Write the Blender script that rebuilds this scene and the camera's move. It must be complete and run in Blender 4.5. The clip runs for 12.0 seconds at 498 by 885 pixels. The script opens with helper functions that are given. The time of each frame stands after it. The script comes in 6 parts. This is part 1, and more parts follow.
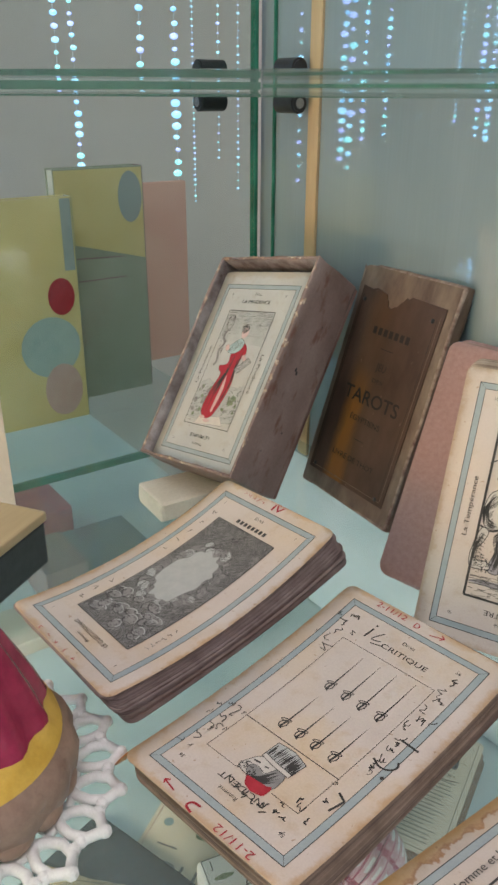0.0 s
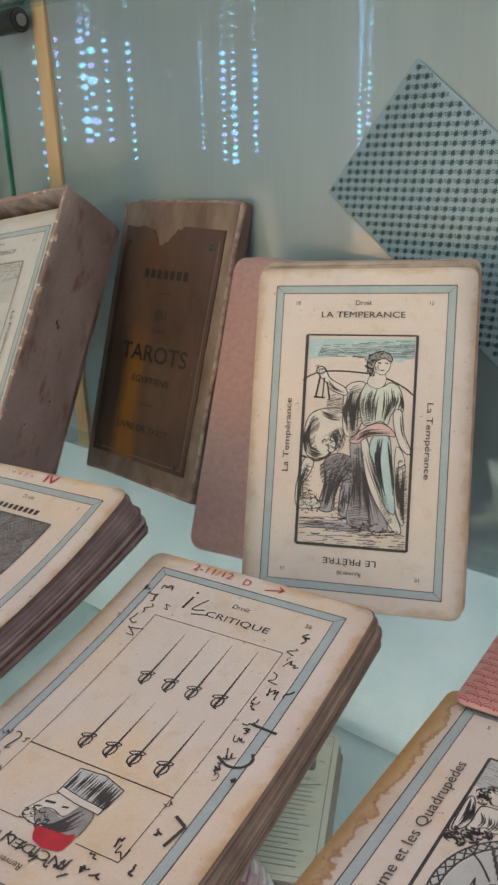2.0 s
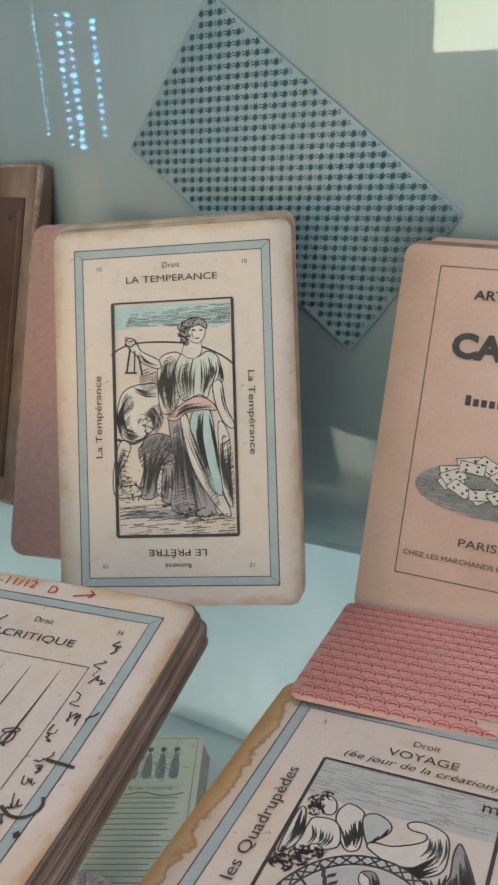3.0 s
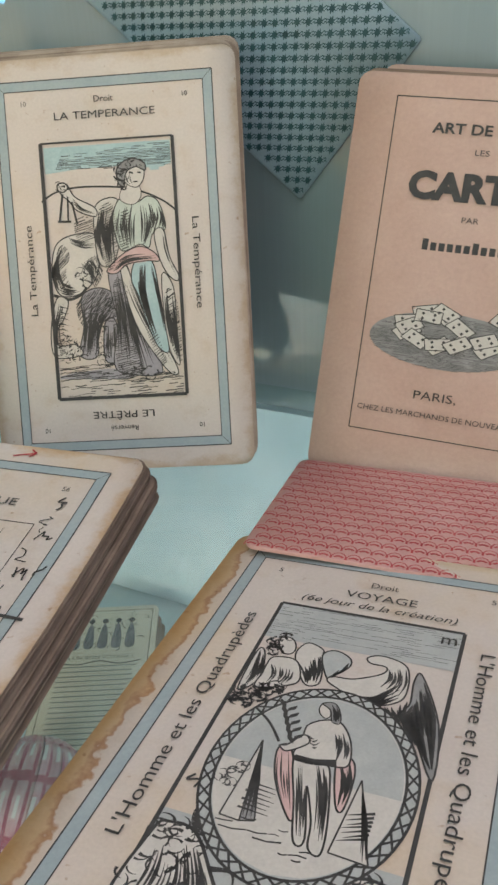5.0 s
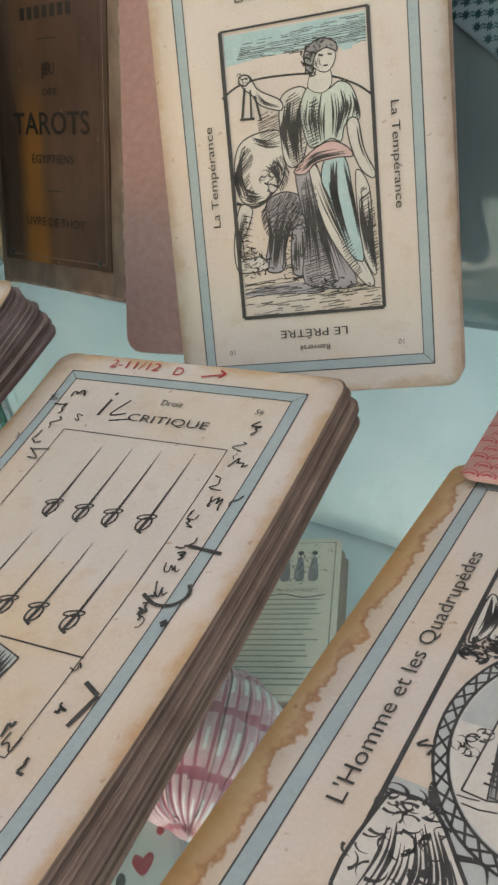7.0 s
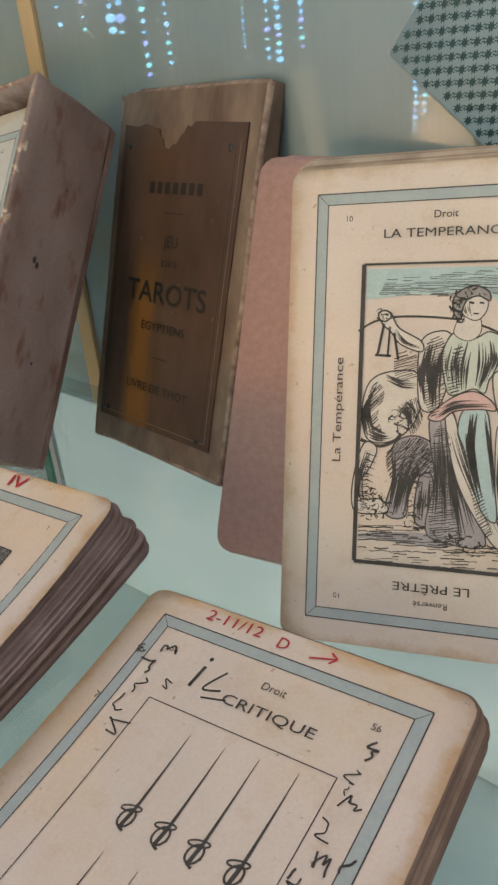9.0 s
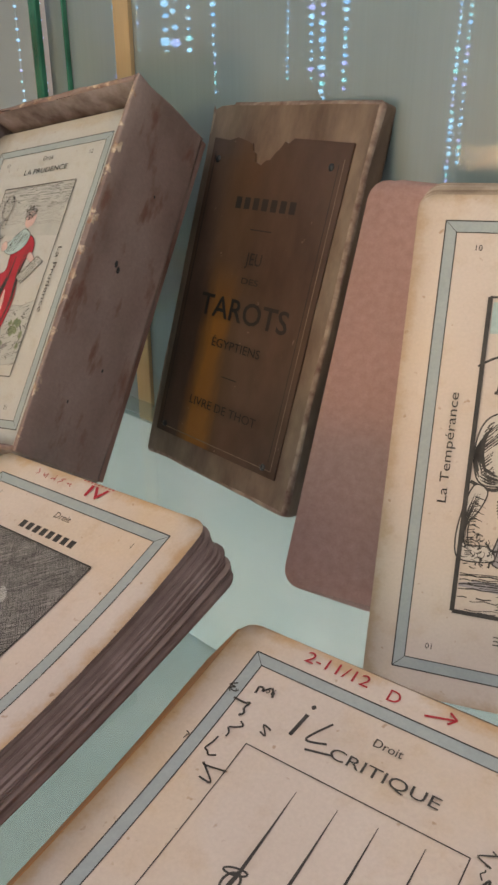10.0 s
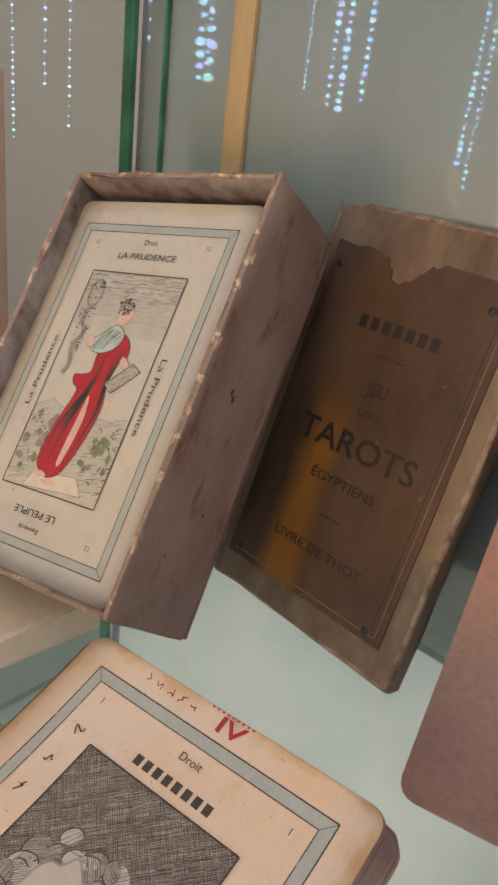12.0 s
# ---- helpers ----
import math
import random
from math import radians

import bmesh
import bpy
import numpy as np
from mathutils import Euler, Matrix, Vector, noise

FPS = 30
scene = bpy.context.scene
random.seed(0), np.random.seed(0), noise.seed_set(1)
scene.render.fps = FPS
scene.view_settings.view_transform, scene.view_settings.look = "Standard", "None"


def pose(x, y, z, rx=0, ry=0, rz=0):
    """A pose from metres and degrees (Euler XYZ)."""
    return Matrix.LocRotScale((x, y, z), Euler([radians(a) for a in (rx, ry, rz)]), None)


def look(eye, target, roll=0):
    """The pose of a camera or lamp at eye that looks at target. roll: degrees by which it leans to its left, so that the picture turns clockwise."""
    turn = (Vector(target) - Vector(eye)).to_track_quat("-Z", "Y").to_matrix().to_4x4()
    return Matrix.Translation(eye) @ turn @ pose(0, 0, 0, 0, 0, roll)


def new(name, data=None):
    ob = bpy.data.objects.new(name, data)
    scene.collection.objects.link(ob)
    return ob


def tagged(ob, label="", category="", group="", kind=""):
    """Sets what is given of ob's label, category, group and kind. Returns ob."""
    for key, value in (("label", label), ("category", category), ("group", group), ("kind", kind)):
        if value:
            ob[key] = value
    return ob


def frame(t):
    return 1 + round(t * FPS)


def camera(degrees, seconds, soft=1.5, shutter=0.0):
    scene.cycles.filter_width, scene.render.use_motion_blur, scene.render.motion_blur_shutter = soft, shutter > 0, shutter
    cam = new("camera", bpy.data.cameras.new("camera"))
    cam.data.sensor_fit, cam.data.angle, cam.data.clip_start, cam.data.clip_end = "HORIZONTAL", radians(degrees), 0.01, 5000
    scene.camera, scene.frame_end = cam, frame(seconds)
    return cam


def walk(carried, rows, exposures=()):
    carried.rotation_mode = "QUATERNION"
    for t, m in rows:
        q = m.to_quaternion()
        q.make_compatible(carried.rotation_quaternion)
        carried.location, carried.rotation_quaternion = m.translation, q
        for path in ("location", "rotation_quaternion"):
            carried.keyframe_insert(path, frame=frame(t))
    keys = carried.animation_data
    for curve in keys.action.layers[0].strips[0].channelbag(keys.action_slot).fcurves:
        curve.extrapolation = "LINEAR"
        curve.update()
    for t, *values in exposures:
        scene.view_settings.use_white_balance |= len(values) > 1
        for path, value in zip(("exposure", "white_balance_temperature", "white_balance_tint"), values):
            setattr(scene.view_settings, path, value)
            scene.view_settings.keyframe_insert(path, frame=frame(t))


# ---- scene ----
cam = camera(35.2, 12.0, 2.7)
# the glass shelf's top is z = 0; the first eye is 0.206 m above it
METRES, EYE, TILT, LEAN, TURN = 0.345, 0.206, -24.318, 11.013, -4.934
ROWS = [
    (0.0, 0.0, 0.0, 0.0, 0.11, -0.5, -12.31),
    (0.5, 0.0299, 0.0331, -0.0639, -2.42, 0.14, -10.4),
    (1.0, 0.0243, 0.1068, -0.0916, -4.78, 0.55, -9.55),
    (1.5, 0.0114, 0.1698, -0.1055, -8.81, 2.84, -7.17),
    (2.0, 0.0493, 0.1965, -0.1012, -14.48, 5.15, -3.68),
    (2.5, 0.1057, 0.2124, -0.0866, -18.43, 5.85, 0.03),
    (3.0, 0.1282, 0.2484, -0.1021, -22.44, 4.51, 1.91),
    (3.5, 0.1154, 0.2546, -0.1075, -26.02, 2.78, 2.36),
    (5.5, 0.1408, 0.291, -0.136, -24.51, -5.2, 4.3),
    (6.0, 0.1337, 0.3101, -0.1393, -20.81, -6.48, 4.82),
    (6.5, 0.1486, 0.3195, -0.1503, -17.19, -7.2, 5.1),
    (7.0, 0.134, 0.336, -0.1425, -14.5, -7.36, 4.86),
    (7.5, 0.1365, 0.3408, -0.1059, -12.55, -6.76, 4.1),
    (9.5, 0.1013, 0.4197, -0.0319, -10.05, 0.63, -4.41),
    (10.0, 0.0552, 0.4436, -0.048, -10.33, 1.33, -7.04),
    (10.5, 0.0025, 0.4632, -0.0245, -10.92, 1.34, -9.35),
    (11.0, -0.0456, 0.4822, -0.0054, -11.61, 0.94, -10.98),
    (11.5, -0.0782, 0.521, 0.0223, -12.5, 0.79, -12.13),
    (12.0, -0.0706, 0.5631, 0.0654, -13.53, 0.87, -13.04),
]
EXPOSURES = ((0.0, -0.24, 6450, 23), (1.2, -0.30, 6700, 26), (2.5, -0.32, 6250, 22), (6.0, -0.26, 6150, 18), (7.7, -0.23, 6450, 19), (9.5, -0.36, 6850, 27), (12.0, -0.31, 7600, 37))
walk(cam, [(t, pose(0, 0, EYE, TILT, LEAN, TURN) @ pose(METRES * x, METRES * y, METRES * z, 90 + pitch, roll, yaw)) for t, x, y, z, yaw, pitch, roll in ROWS], EXPOSURES)

# ---- light: window daylight, a pale room that throws it back, added fill lamps ----
world = bpy.data.worlds.new("world")
scene.world = world
world.use_nodes = True
sky = world.node_tree.nodes.new("ShaderNodeTexSky")
sky.sky_type, sky.sun_disc = "NISHITA", False
sky.sun_elevation, sky.sun_rotation = radians(35), radians(250)
world.node_tree.links.new(sky.outputs[0], world.node_tree.nodes["Background"].inputs[0])
world.node_tree.nodes["Background"].inputs[1].default_value = 0.12


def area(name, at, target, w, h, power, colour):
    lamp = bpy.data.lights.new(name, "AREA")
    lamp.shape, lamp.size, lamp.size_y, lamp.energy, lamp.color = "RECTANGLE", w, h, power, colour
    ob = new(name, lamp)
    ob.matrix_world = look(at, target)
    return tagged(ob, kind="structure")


area("window_daylight", (-1.97, -1.15, 0.78), (0.0, -0.6, 0.5), 1.4, 1.0, 17, (0.90, 1.0, 0.66))
# unseen broad lamp added overhead to even out the brightness
area("overhead_fill", (0.1, -0.5, 1.57), (0.1, -0.45, 0.0), 2.4, 2.4, 41, (1.0, 0.975, 0.985))
# two unseen fill lamps added to brighten the space under the shelf
area("under_shelf_fill", (0.0, -0.16, -0.045), (0.08, 0.40, -0.07), 0.8, 0.04, 1.1, (1.0, 0.98, 0.95))
area("under_shelf_side_fill", (-0.36, 0.24, -0.045), (0.07, 0.44, -0.10), 0.30, 0.04, 0.6, (1.0, 0.98, 0.95))
# warm light from low left; its source is unseen, this lamp stands in
area("warm_low_left_light", (-0.40, 0.16, 0.025), (-0.02, 0.36, 0.02), 0.12, 0.10, 1.0, (1.0, 0.60, 0.26))

# ---- materials ----


def material(name):
    m = bpy.data.materials.new(name)
    m.use_nodes = True
    return m, m.node_tree, m.node_tree.nodes["Principled BSDF"]


def ramp(nt, fac, stops):
    r = nt.nodes.new("ShaderNodeValToRGB")
    while len(r.color_ramp.elements) < len(stops):
        r.color_ramp.elements.new(0.5)
    for e, (p, c) in zip(r.color_ramp.elements, stops):
        e.position, e.color = p, (*c, 1) if len(c) == 3 else c
    nt.links.new(fac, r.inputs[0])
    return r.outputs[0]


def tex(nt, scale, detail=4, rough=0.6, stretch=(1, 1, 1), kind="object"):
    co = nt.nodes.new("ShaderNodeTexCoord")
    mp = nt.nodes.new("ShaderNodeMapping")
    mp.inputs["Scale"].default_value = stretch
    nt.links.new(co.outputs["Object" if kind == "object" else "Generated"], mp.inputs[0])
    n = nt.nodes.new("ShaderNodeTexNoise")
    n.inputs["Scale"].default_value, n.inputs["Detail"].default_value, n.inputs["Roughness"].default_value = scale, detail, rough
    nt.links.new(mp.outputs[0], n.inputs[0])
    return n.outputs[0]


def mix(nt, fac, a, b, how="MIX"):
    x = nt.nodes.new("ShaderNodeMix")
    x.data_type, x.blend_type = "RGBA", how
    for slot, v in ((0, fac), (6, a), (7, b)):
        if isinstance(v, (int, float)):
            x.inputs[slot].default_value = v
        elif isinstance(v, tuple):
            x.inputs[slot].default_value = (*v, 1)
        else:
            nt.links.new(v, x.inputs[slot])
    return x.outputs[2]


def bump(nt, bsdf, height, strength, distance=0.001):
    b = nt.nodes.new("ShaderNodeBump")
    b.inputs["Strength"].default_value, b.inputs["Distance"].default_value = strength, distance
    nt.links.new(height, b.inputs["Height"])
    nt.links.new(b.outputs[0], bsdf.inputs["Normal"])


def mottled(name, dark, light, scale=60, fine=900, rough=0.6, relief=0.3, stretch=(1, 1, 1), metal=0.0, spec=0.5):
    """A surface of two close tones: broad stains, fine grain and a slight relief."""
    m, nt, b = material(name)
    big = tex(nt, scale, 5, 0.6, stretch)
    small = tex(nt, fine, 3, 0.7, stretch)
    c = ramp(nt, big, ((0.3, dark), (0.7, light)))
    g = ramp(nt, small, ((0.3, (0.82, 0.82, 0.82)), (0.7, (1.0, 1.0, 1.0))))
    nt.links.new(mix(nt, 0.6, c, g, "MULTIPLY"), b.inputs["Base Color"])
    b.inputs["Roughness"].default_value, b.inputs["Metallic"].default_value = rough, metal
    b.inputs["Specular IOR Level"].default_value = spec
    bump(nt, b, small, relief, 0.0002)
    return m


def aged_paper(name, base, edge, half, stain=0.0, side=None):
    """Card paper, handled brown along its edges, with foxing; side: a water stain along the left edge."""
    m, nt, b = material(name)
    co = nt.nodes.new("ShaderNodeTexCoord")
    sep = nt.nodes.new("ShaderNodeSeparateXYZ")
    nt.links.new(co.outputs["Object"], sep.inputs[0])

    def m1(op, a, v):
        n = nt.nodes.new("ShaderNodeMath")
        n.operation = op
        for i, s in enumerate((a, v)):
            if isinstance(s, (int, float)):
                n.inputs[i].default_value = s
            else:
                nt.links.new(s, n.inputs[i])
        return n.outputs[0]

    ax = m1("SUBTRACT", half[0], m1("ABSOLUTE", sep.outputs[0], 0))
    ay = m1("SUBTRACT", half[1], m1("ABSOLUTE", sep.outputs[1], 0))
    near = m1("MINIMUM", ax, ay)
    wob = m1("MULTIPLY", m1("SUBTRACT", tex(nt, 90, 5, 0.65), 0.5), 0.011)
    f = m1("ADD", near, wob)
    worn = ramp(nt, m1("MULTIPLY", f, 420.0), ((0.0, edge), (0.55, tuple(0.45 * e + 0.55 * c for e, c in zip(edge, base))), (1.0, base)))
    fox = ramp(nt, tex(nt, 160, 4, 0.6), ((0.55, (1, 1, 1)), (0.8, (0.8, 0.68, 0.52))))
    broad = ramp(nt, tex(nt, 28, 3, 0.5), ((0.3, (0.9, 0.88, 0.86)), (0.7, (1.0, 0.99, 0.97))))
    fine = ramp(nt, tex(nt, 1500, 2, 0.6), ((0.3, (0.9, 0.9, 0.9)), (0.7, (1.0, 1.0, 1.0))))
    c = mix(nt, 0.45, worn, fox, "MULTIPLY")
    tea = ramp(nt, tex(nt, 20, 4, 0.55), ((0.47, (1, 1, 1)), (0.66, (1.0, 0.86, 0.62))))
    c = mix(nt, 0.75 if stain else 0.3, c, tea, "MULTIPLY")
    specks = ramp(nt, tex(nt, 420, 2, 0.5), ((0.70, (1, 1, 1)), (0.76, (0.55, 0.38, 0.24))))
    c = mix(nt, 0.6, c, specks, "MULTIPLY")
    c = mix(nt, 1.0, c, broad, "MULTIPLY")
    c = mix(nt, 0.7, c, fine, "MULTIPLY")
    if side:
        g = m1("ADD", sep.outputs[0], m1("MULTIPLY", m1("SUBTRACT", tex(nt, 110, 4, 0.6), 0.5), 0.012))
        s = ramp(nt, m1("MULTIPLY", m1("SUBTRACT", g, side), 120.0), ((0.0, (0.95, 0.68, 0.33)), (0.30, (0.95, 0.72, 0.42)), (0.43, (0.62, 0.33, 0.14)), (0.49, (1, 0.97, 0.92)), (1.0, (1, 1, 1))))
        c = mix(nt, 0.85, c, s, "MULTIPLY")
    nt.links.new(c, b.inputs["Base Color"])
    b.inputs["Roughness"].default_value = 0.55
    b.inputs["Specular IOR Level"].default_value = 0.35
    bump(nt, b, tex(nt, 700, 3, 0.6), 0.12, 0.0002)
    return m


def glass(name, tint, gloss=1.0, rough=0.01, haze=0.0, haze_colour=(0.7, 0.75, 0.75)):
    """Clear sheet glass: light passes with a tint, and the surface mirrors as glass does."""
    m, nt, b = material(name)
    nt.nodes.remove(b)
    out = nt.nodes["Material Output"]
    tr = nt.nodes.new("ShaderNodeBsdfTransparent")
    tr.inputs[0].default_value = (*tint, 1)
    gl = nt.nodes.new("ShaderNodeBsdfGlossy")
    gl.inputs["Roughness"].default_value = rough
    fr = nt.nodes.new("ShaderNodeLayerWeight")
    fr.inputs[0].default_value = 0.5
    steep = nt.nodes.new("ShaderNodeMath")
    steep.operation = "POWER"
    steep.inputs[1].default_value = 5.0
    nt.links.new(fr.outputs["Facing"], steep.inputs[0])
    k = nt.nodes.new("ShaderNodeMath")
    k.operation = "MULTIPLY_ADD"
    k.inputs[1].default_value, k.inputs[2].default_value = 0.96 * min(gloss, 1.0), 0.04 * gloss
    nt.links.new(steep.outputs[0], k.inputs[0])
    mx = nt.nodes.new("ShaderNodeMixShader")
    nt.links.new(k.outputs[0], mx.inputs[0])
    # a pale film mixed into the glass gives the shelf its bright haze
    if haze:
        film = nt.nodes.new("ShaderNodeBsdfDiffuse")
        film.inputs[0].default_value = (*haze_colour, 1)
        md = nt.nodes.new("ShaderNodeMixShader")
        md.inputs[0].default_value = haze
        nt.links.new(tr.outputs[0], md.inputs[1])
        glow = nt.nodes.new("ShaderNodeBsdfTranslucent")
        glow.inputs[0].default_value = (*haze_colour, 1)
        both = nt.nodes.new("ShaderNodeMixShader")
        nt.links.new(film.outputs[0], both.inputs[1])
        nt.links.new(glow.outputs[0], both.inputs[2])
        nt.links.new(both.outputs[0], md.inputs[2])
        nt.links.new(md.outputs[0], mx.inputs[1])
    else:
        nt.links.new(tr.outputs[0], mx.inputs[1])
    nt.links.new(gl.outputs[0], mx.inputs[2])
    nt.links.new(mx.outputs[0], out.inputs[0])
    return m


def satin_panel():
    """The case's pale panel: a glossy coat over grey-green with upright brush marks."""
    m, nt, b = material("satin_panel")
    streak = tex(nt, 900, 4, 0.65, (1, 0.02, 1))
    broad = tex(nt, 14, 3, 0.5, (1, 0.35, 1))
    c = mix(nt, 0.7, ramp(nt, broad, ((0.3, (0.185, 0.25, 0.272)), (0.7, (0.255, 0.32, 0.335)))), ramp(nt, streak, ((0.3, (0.91, 0.91, 0.91)), (0.7, (1, 1, 1)))), "MULTIPLY")
    nt.links.new(c, b.inputs["Base Color"])
    b.inputs["Roughness"].default_value = 0.35
    b.inputs["Coat Weight"].default_value, b.inputs["Coat Roughness"].default_value, b.inputs["Coat IOR"].default_value = 1.0, 0.02, 1.9
    bump(nt, b, streak, 0.03, 0.0003)
    return m


INK = {
    "black": mottled("black_ink", (0.03, 0.028, 0.027), (0.06, 0.055, 0.05), 300, 2000, 0.7, 0.05),
    "grey": mottled("grey_ink", (0.2, 0.19, 0.18), (0.3, 0.285, 0.27), 300, 2500, 0.7, 0.05),
    "pale": mottled("pale_grey_wash", (0.37, 0.375, 0.355), (0.44, 0.44, 0.41), 200, 2500, 0.7, 0.05),
    "blue": mottled("blue_grey_wash", (0.29, 0.345, 0.35), (0.35, 0.395, 0.39), 120, 1200, 0.6, 0.05),
    "teal": mottled("pale_teal_wash", (0.31, 0.43, 0.43), (0.40, 0.51, 0.50), 150, 1200, 0.6, 0.05),
    "red": mottled("red_ink", (0.34, 0.014, 0.025), (0.44, 0.026, 0.04), 200, 1500, 0.6, 0.05),
    "sage": mottled("pale_sage_wash", (0.44, 0.48, 0.41), (0.52, 0.55, 0.47), 150, 1200, 0.6, 0.05),
    "mauve": mottled("grey_mauve_wash", (0.27, 0.245, 0.26), (0.36, 0.33, 0.34), 150, 1200, 0.6, 0.05),
    "pink": mottled("pink_wash", (0.54, 0.34, 0.31), (0.60, 0.42, 0.38), 200, 1500, 0.6, 0.05),
    "green": mottled("olive_green_wash", (0.13, 0.17, 0.10), (0.24, 0.28, 0.16), 300, 1500, 0.6, 0.05),
    "white": mottled("bare_paper", (0.52, 0.475, 0.42), (0.59, 0.54, 0.475), 200, 1500, 0.6, 0.05),
}
CREAM = (0.60, 0.525, 0.47)
PAPER = aged_paper("aged_card_paper", CREAM, (0.51, 0.40, 0.305), (0.0353, 0.055))
PAPER_TEA = aged_paper("tea_stained_card_paper", CREAM, (0.53, 0.38, 0.25), (0.0353, 0.055), 1.0)
PAPER_WHITE = aged_paper("clean_card_paper", (0.48, 0.485, 0.47), (0.46, 0.42, 0.36), (0.0353, 0.055))
PAPER_STAINED = aged_paper("water_stained_card_paper", CREAM, (0.57, 0.46, 0.35), (0.0353, 0.055), 1.0, side=-0.0353)


def edge_paper(name, dark, light):
    """Soiled card edges: each card has its own tone between two."""
    m, nt, b = material(name)
    info = nt.nodes.new("ShaderNodeObjectInfo")
    own = ramp(nt, info.outputs["Random"], ((0.0, dark), (0.75, tuple(0.6 * a + 0.4 * c for a, c in zip(dark, light))), (1.0, light)))
    grime = ramp(nt, tex(nt, 120, 4, 0.6), ((0.3, (0.62, 0.58, 0.56)), (0.7, (1, 1, 1))))
    nt.links.new(mix(nt, 1.0, own, grime, "MULTIPLY"), b.inputs["Base Color"])
    b.inputs["Roughness"].default_value = 0.8
    bump(nt, b, tex(nt, 900, 3, 0.6), 0.2, 0.0002)
    return m


EDGE = edge_paper("dark_card_edges", (0.17, 0.125, 0.12), (0.40, 0.32, 0.29))
EDGE_BROWN = edge_paper("brown_card_edges", (0.16, 0.115, 0.09), (0.40, 0.295, 0.22))
EDGE_PALE = edge_paper("pale_card_edges", (0.30, 0.21, 0.15), (0.55, 0.44, 0.35))
BOX_PAPER = mottled("worn_brown_box_paper", (0.13, 0.058, 0.042), (0.27, 0.175, 0.15), 45, 700, 0.55, 0.5, (1, 1, 1))


def worn_board(name, dark, light, stain, bare, rim, axis_gain=260.0):
    """Old paper on board: long stains, rubbed bare in flakes near the front rim."""
    m, nt, b = material(name)
    co = nt.nodes.new("ShaderNodeTexCoord")
    sep = nt.nodes.new("ShaderNodeSeparateXYZ")
    nt.links.new(co.outputs["Object"], sep.inputs[0])
    base = ramp(nt, tex(nt, 26, 5, 0.6, (1, 0.5, 1)), ((0.3, dark), (0.65, light)))
    streak = ramp(nt, tex(nt, 150, 5, 0.6, (1, 0.35, 1)), ((0.57, (0, 0, 0)), (0.69, (1, 1, 1))))
    c = mix(nt, streak, base, stain)
    k = nt.nodes.new("ShaderNodeMath")
    k.operation = "MULTIPLY_ADD"
    k.inputs[1].default_value, k.inputs[2].default_value = axis_gain, -axis_gain * rim
    nt.links.new(sep.outputs[2], k.inputs[0])
    a = nt.nodes.new("ShaderNodeMath")
    a.operation = "ADD"
    nt.links.new(k.outputs[0], a.inputs[0])
    nt.links.new(tex(nt, 170, 5, 0.65), a.inputs[1])
    flake = ramp(nt, a.outputs[0], ((0.50, (0, 0, 0)), (0.56, (1, 1, 1))))
    board = ramp(nt, tex(nt, 240, 4, 0.6), ((0.35, (0.25, 0.10, 0.045)), (0.6, bare)))
    c = mix(nt, flake, c, board)
    fine = ramp(nt, tex(nt, 900, 3, 0.7), ((0.3, (0.78, 0.78, 0.78)), (0.7, (1, 1, 1))))
    nt.links.new(mix(nt, 0.7, c, fine, "MULTIPLY"), b.inputs["Base Color"])
    b.inputs["Roughness"].default_value = 0.5
    bump(nt, b, a.outputs[0], 0.35, 0.0004)
    return m


BOX_SIDE = worn_board("rubbed_box_paper", (0.165, 0.10, 0.082), (0.32, 0.23, 0.205), (0.18, 0.085, 0.06), (0.66, 0.52, 0.38), 0.0002, 50.0)
BOX_INNER = mottled("rubbed_box_lining", (0.065, 0.03, 0.022), (0.40, 0.36, 0.36), 75, 700, 0.7, 0.5)
BOX_EDGE = mottled("bare_board_edge", (0.13, 0.055, 0.035), (0.50, 0.37, 0.25), 150, 900, 0.8, 0.6)
LID_PAPER = mottled("worn_lid_paper", (0.085, 0.047, 0.031), (0.235, 0.165, 0.12), 75, 700, 0.45, 0.5, (1, 0.4, 1))


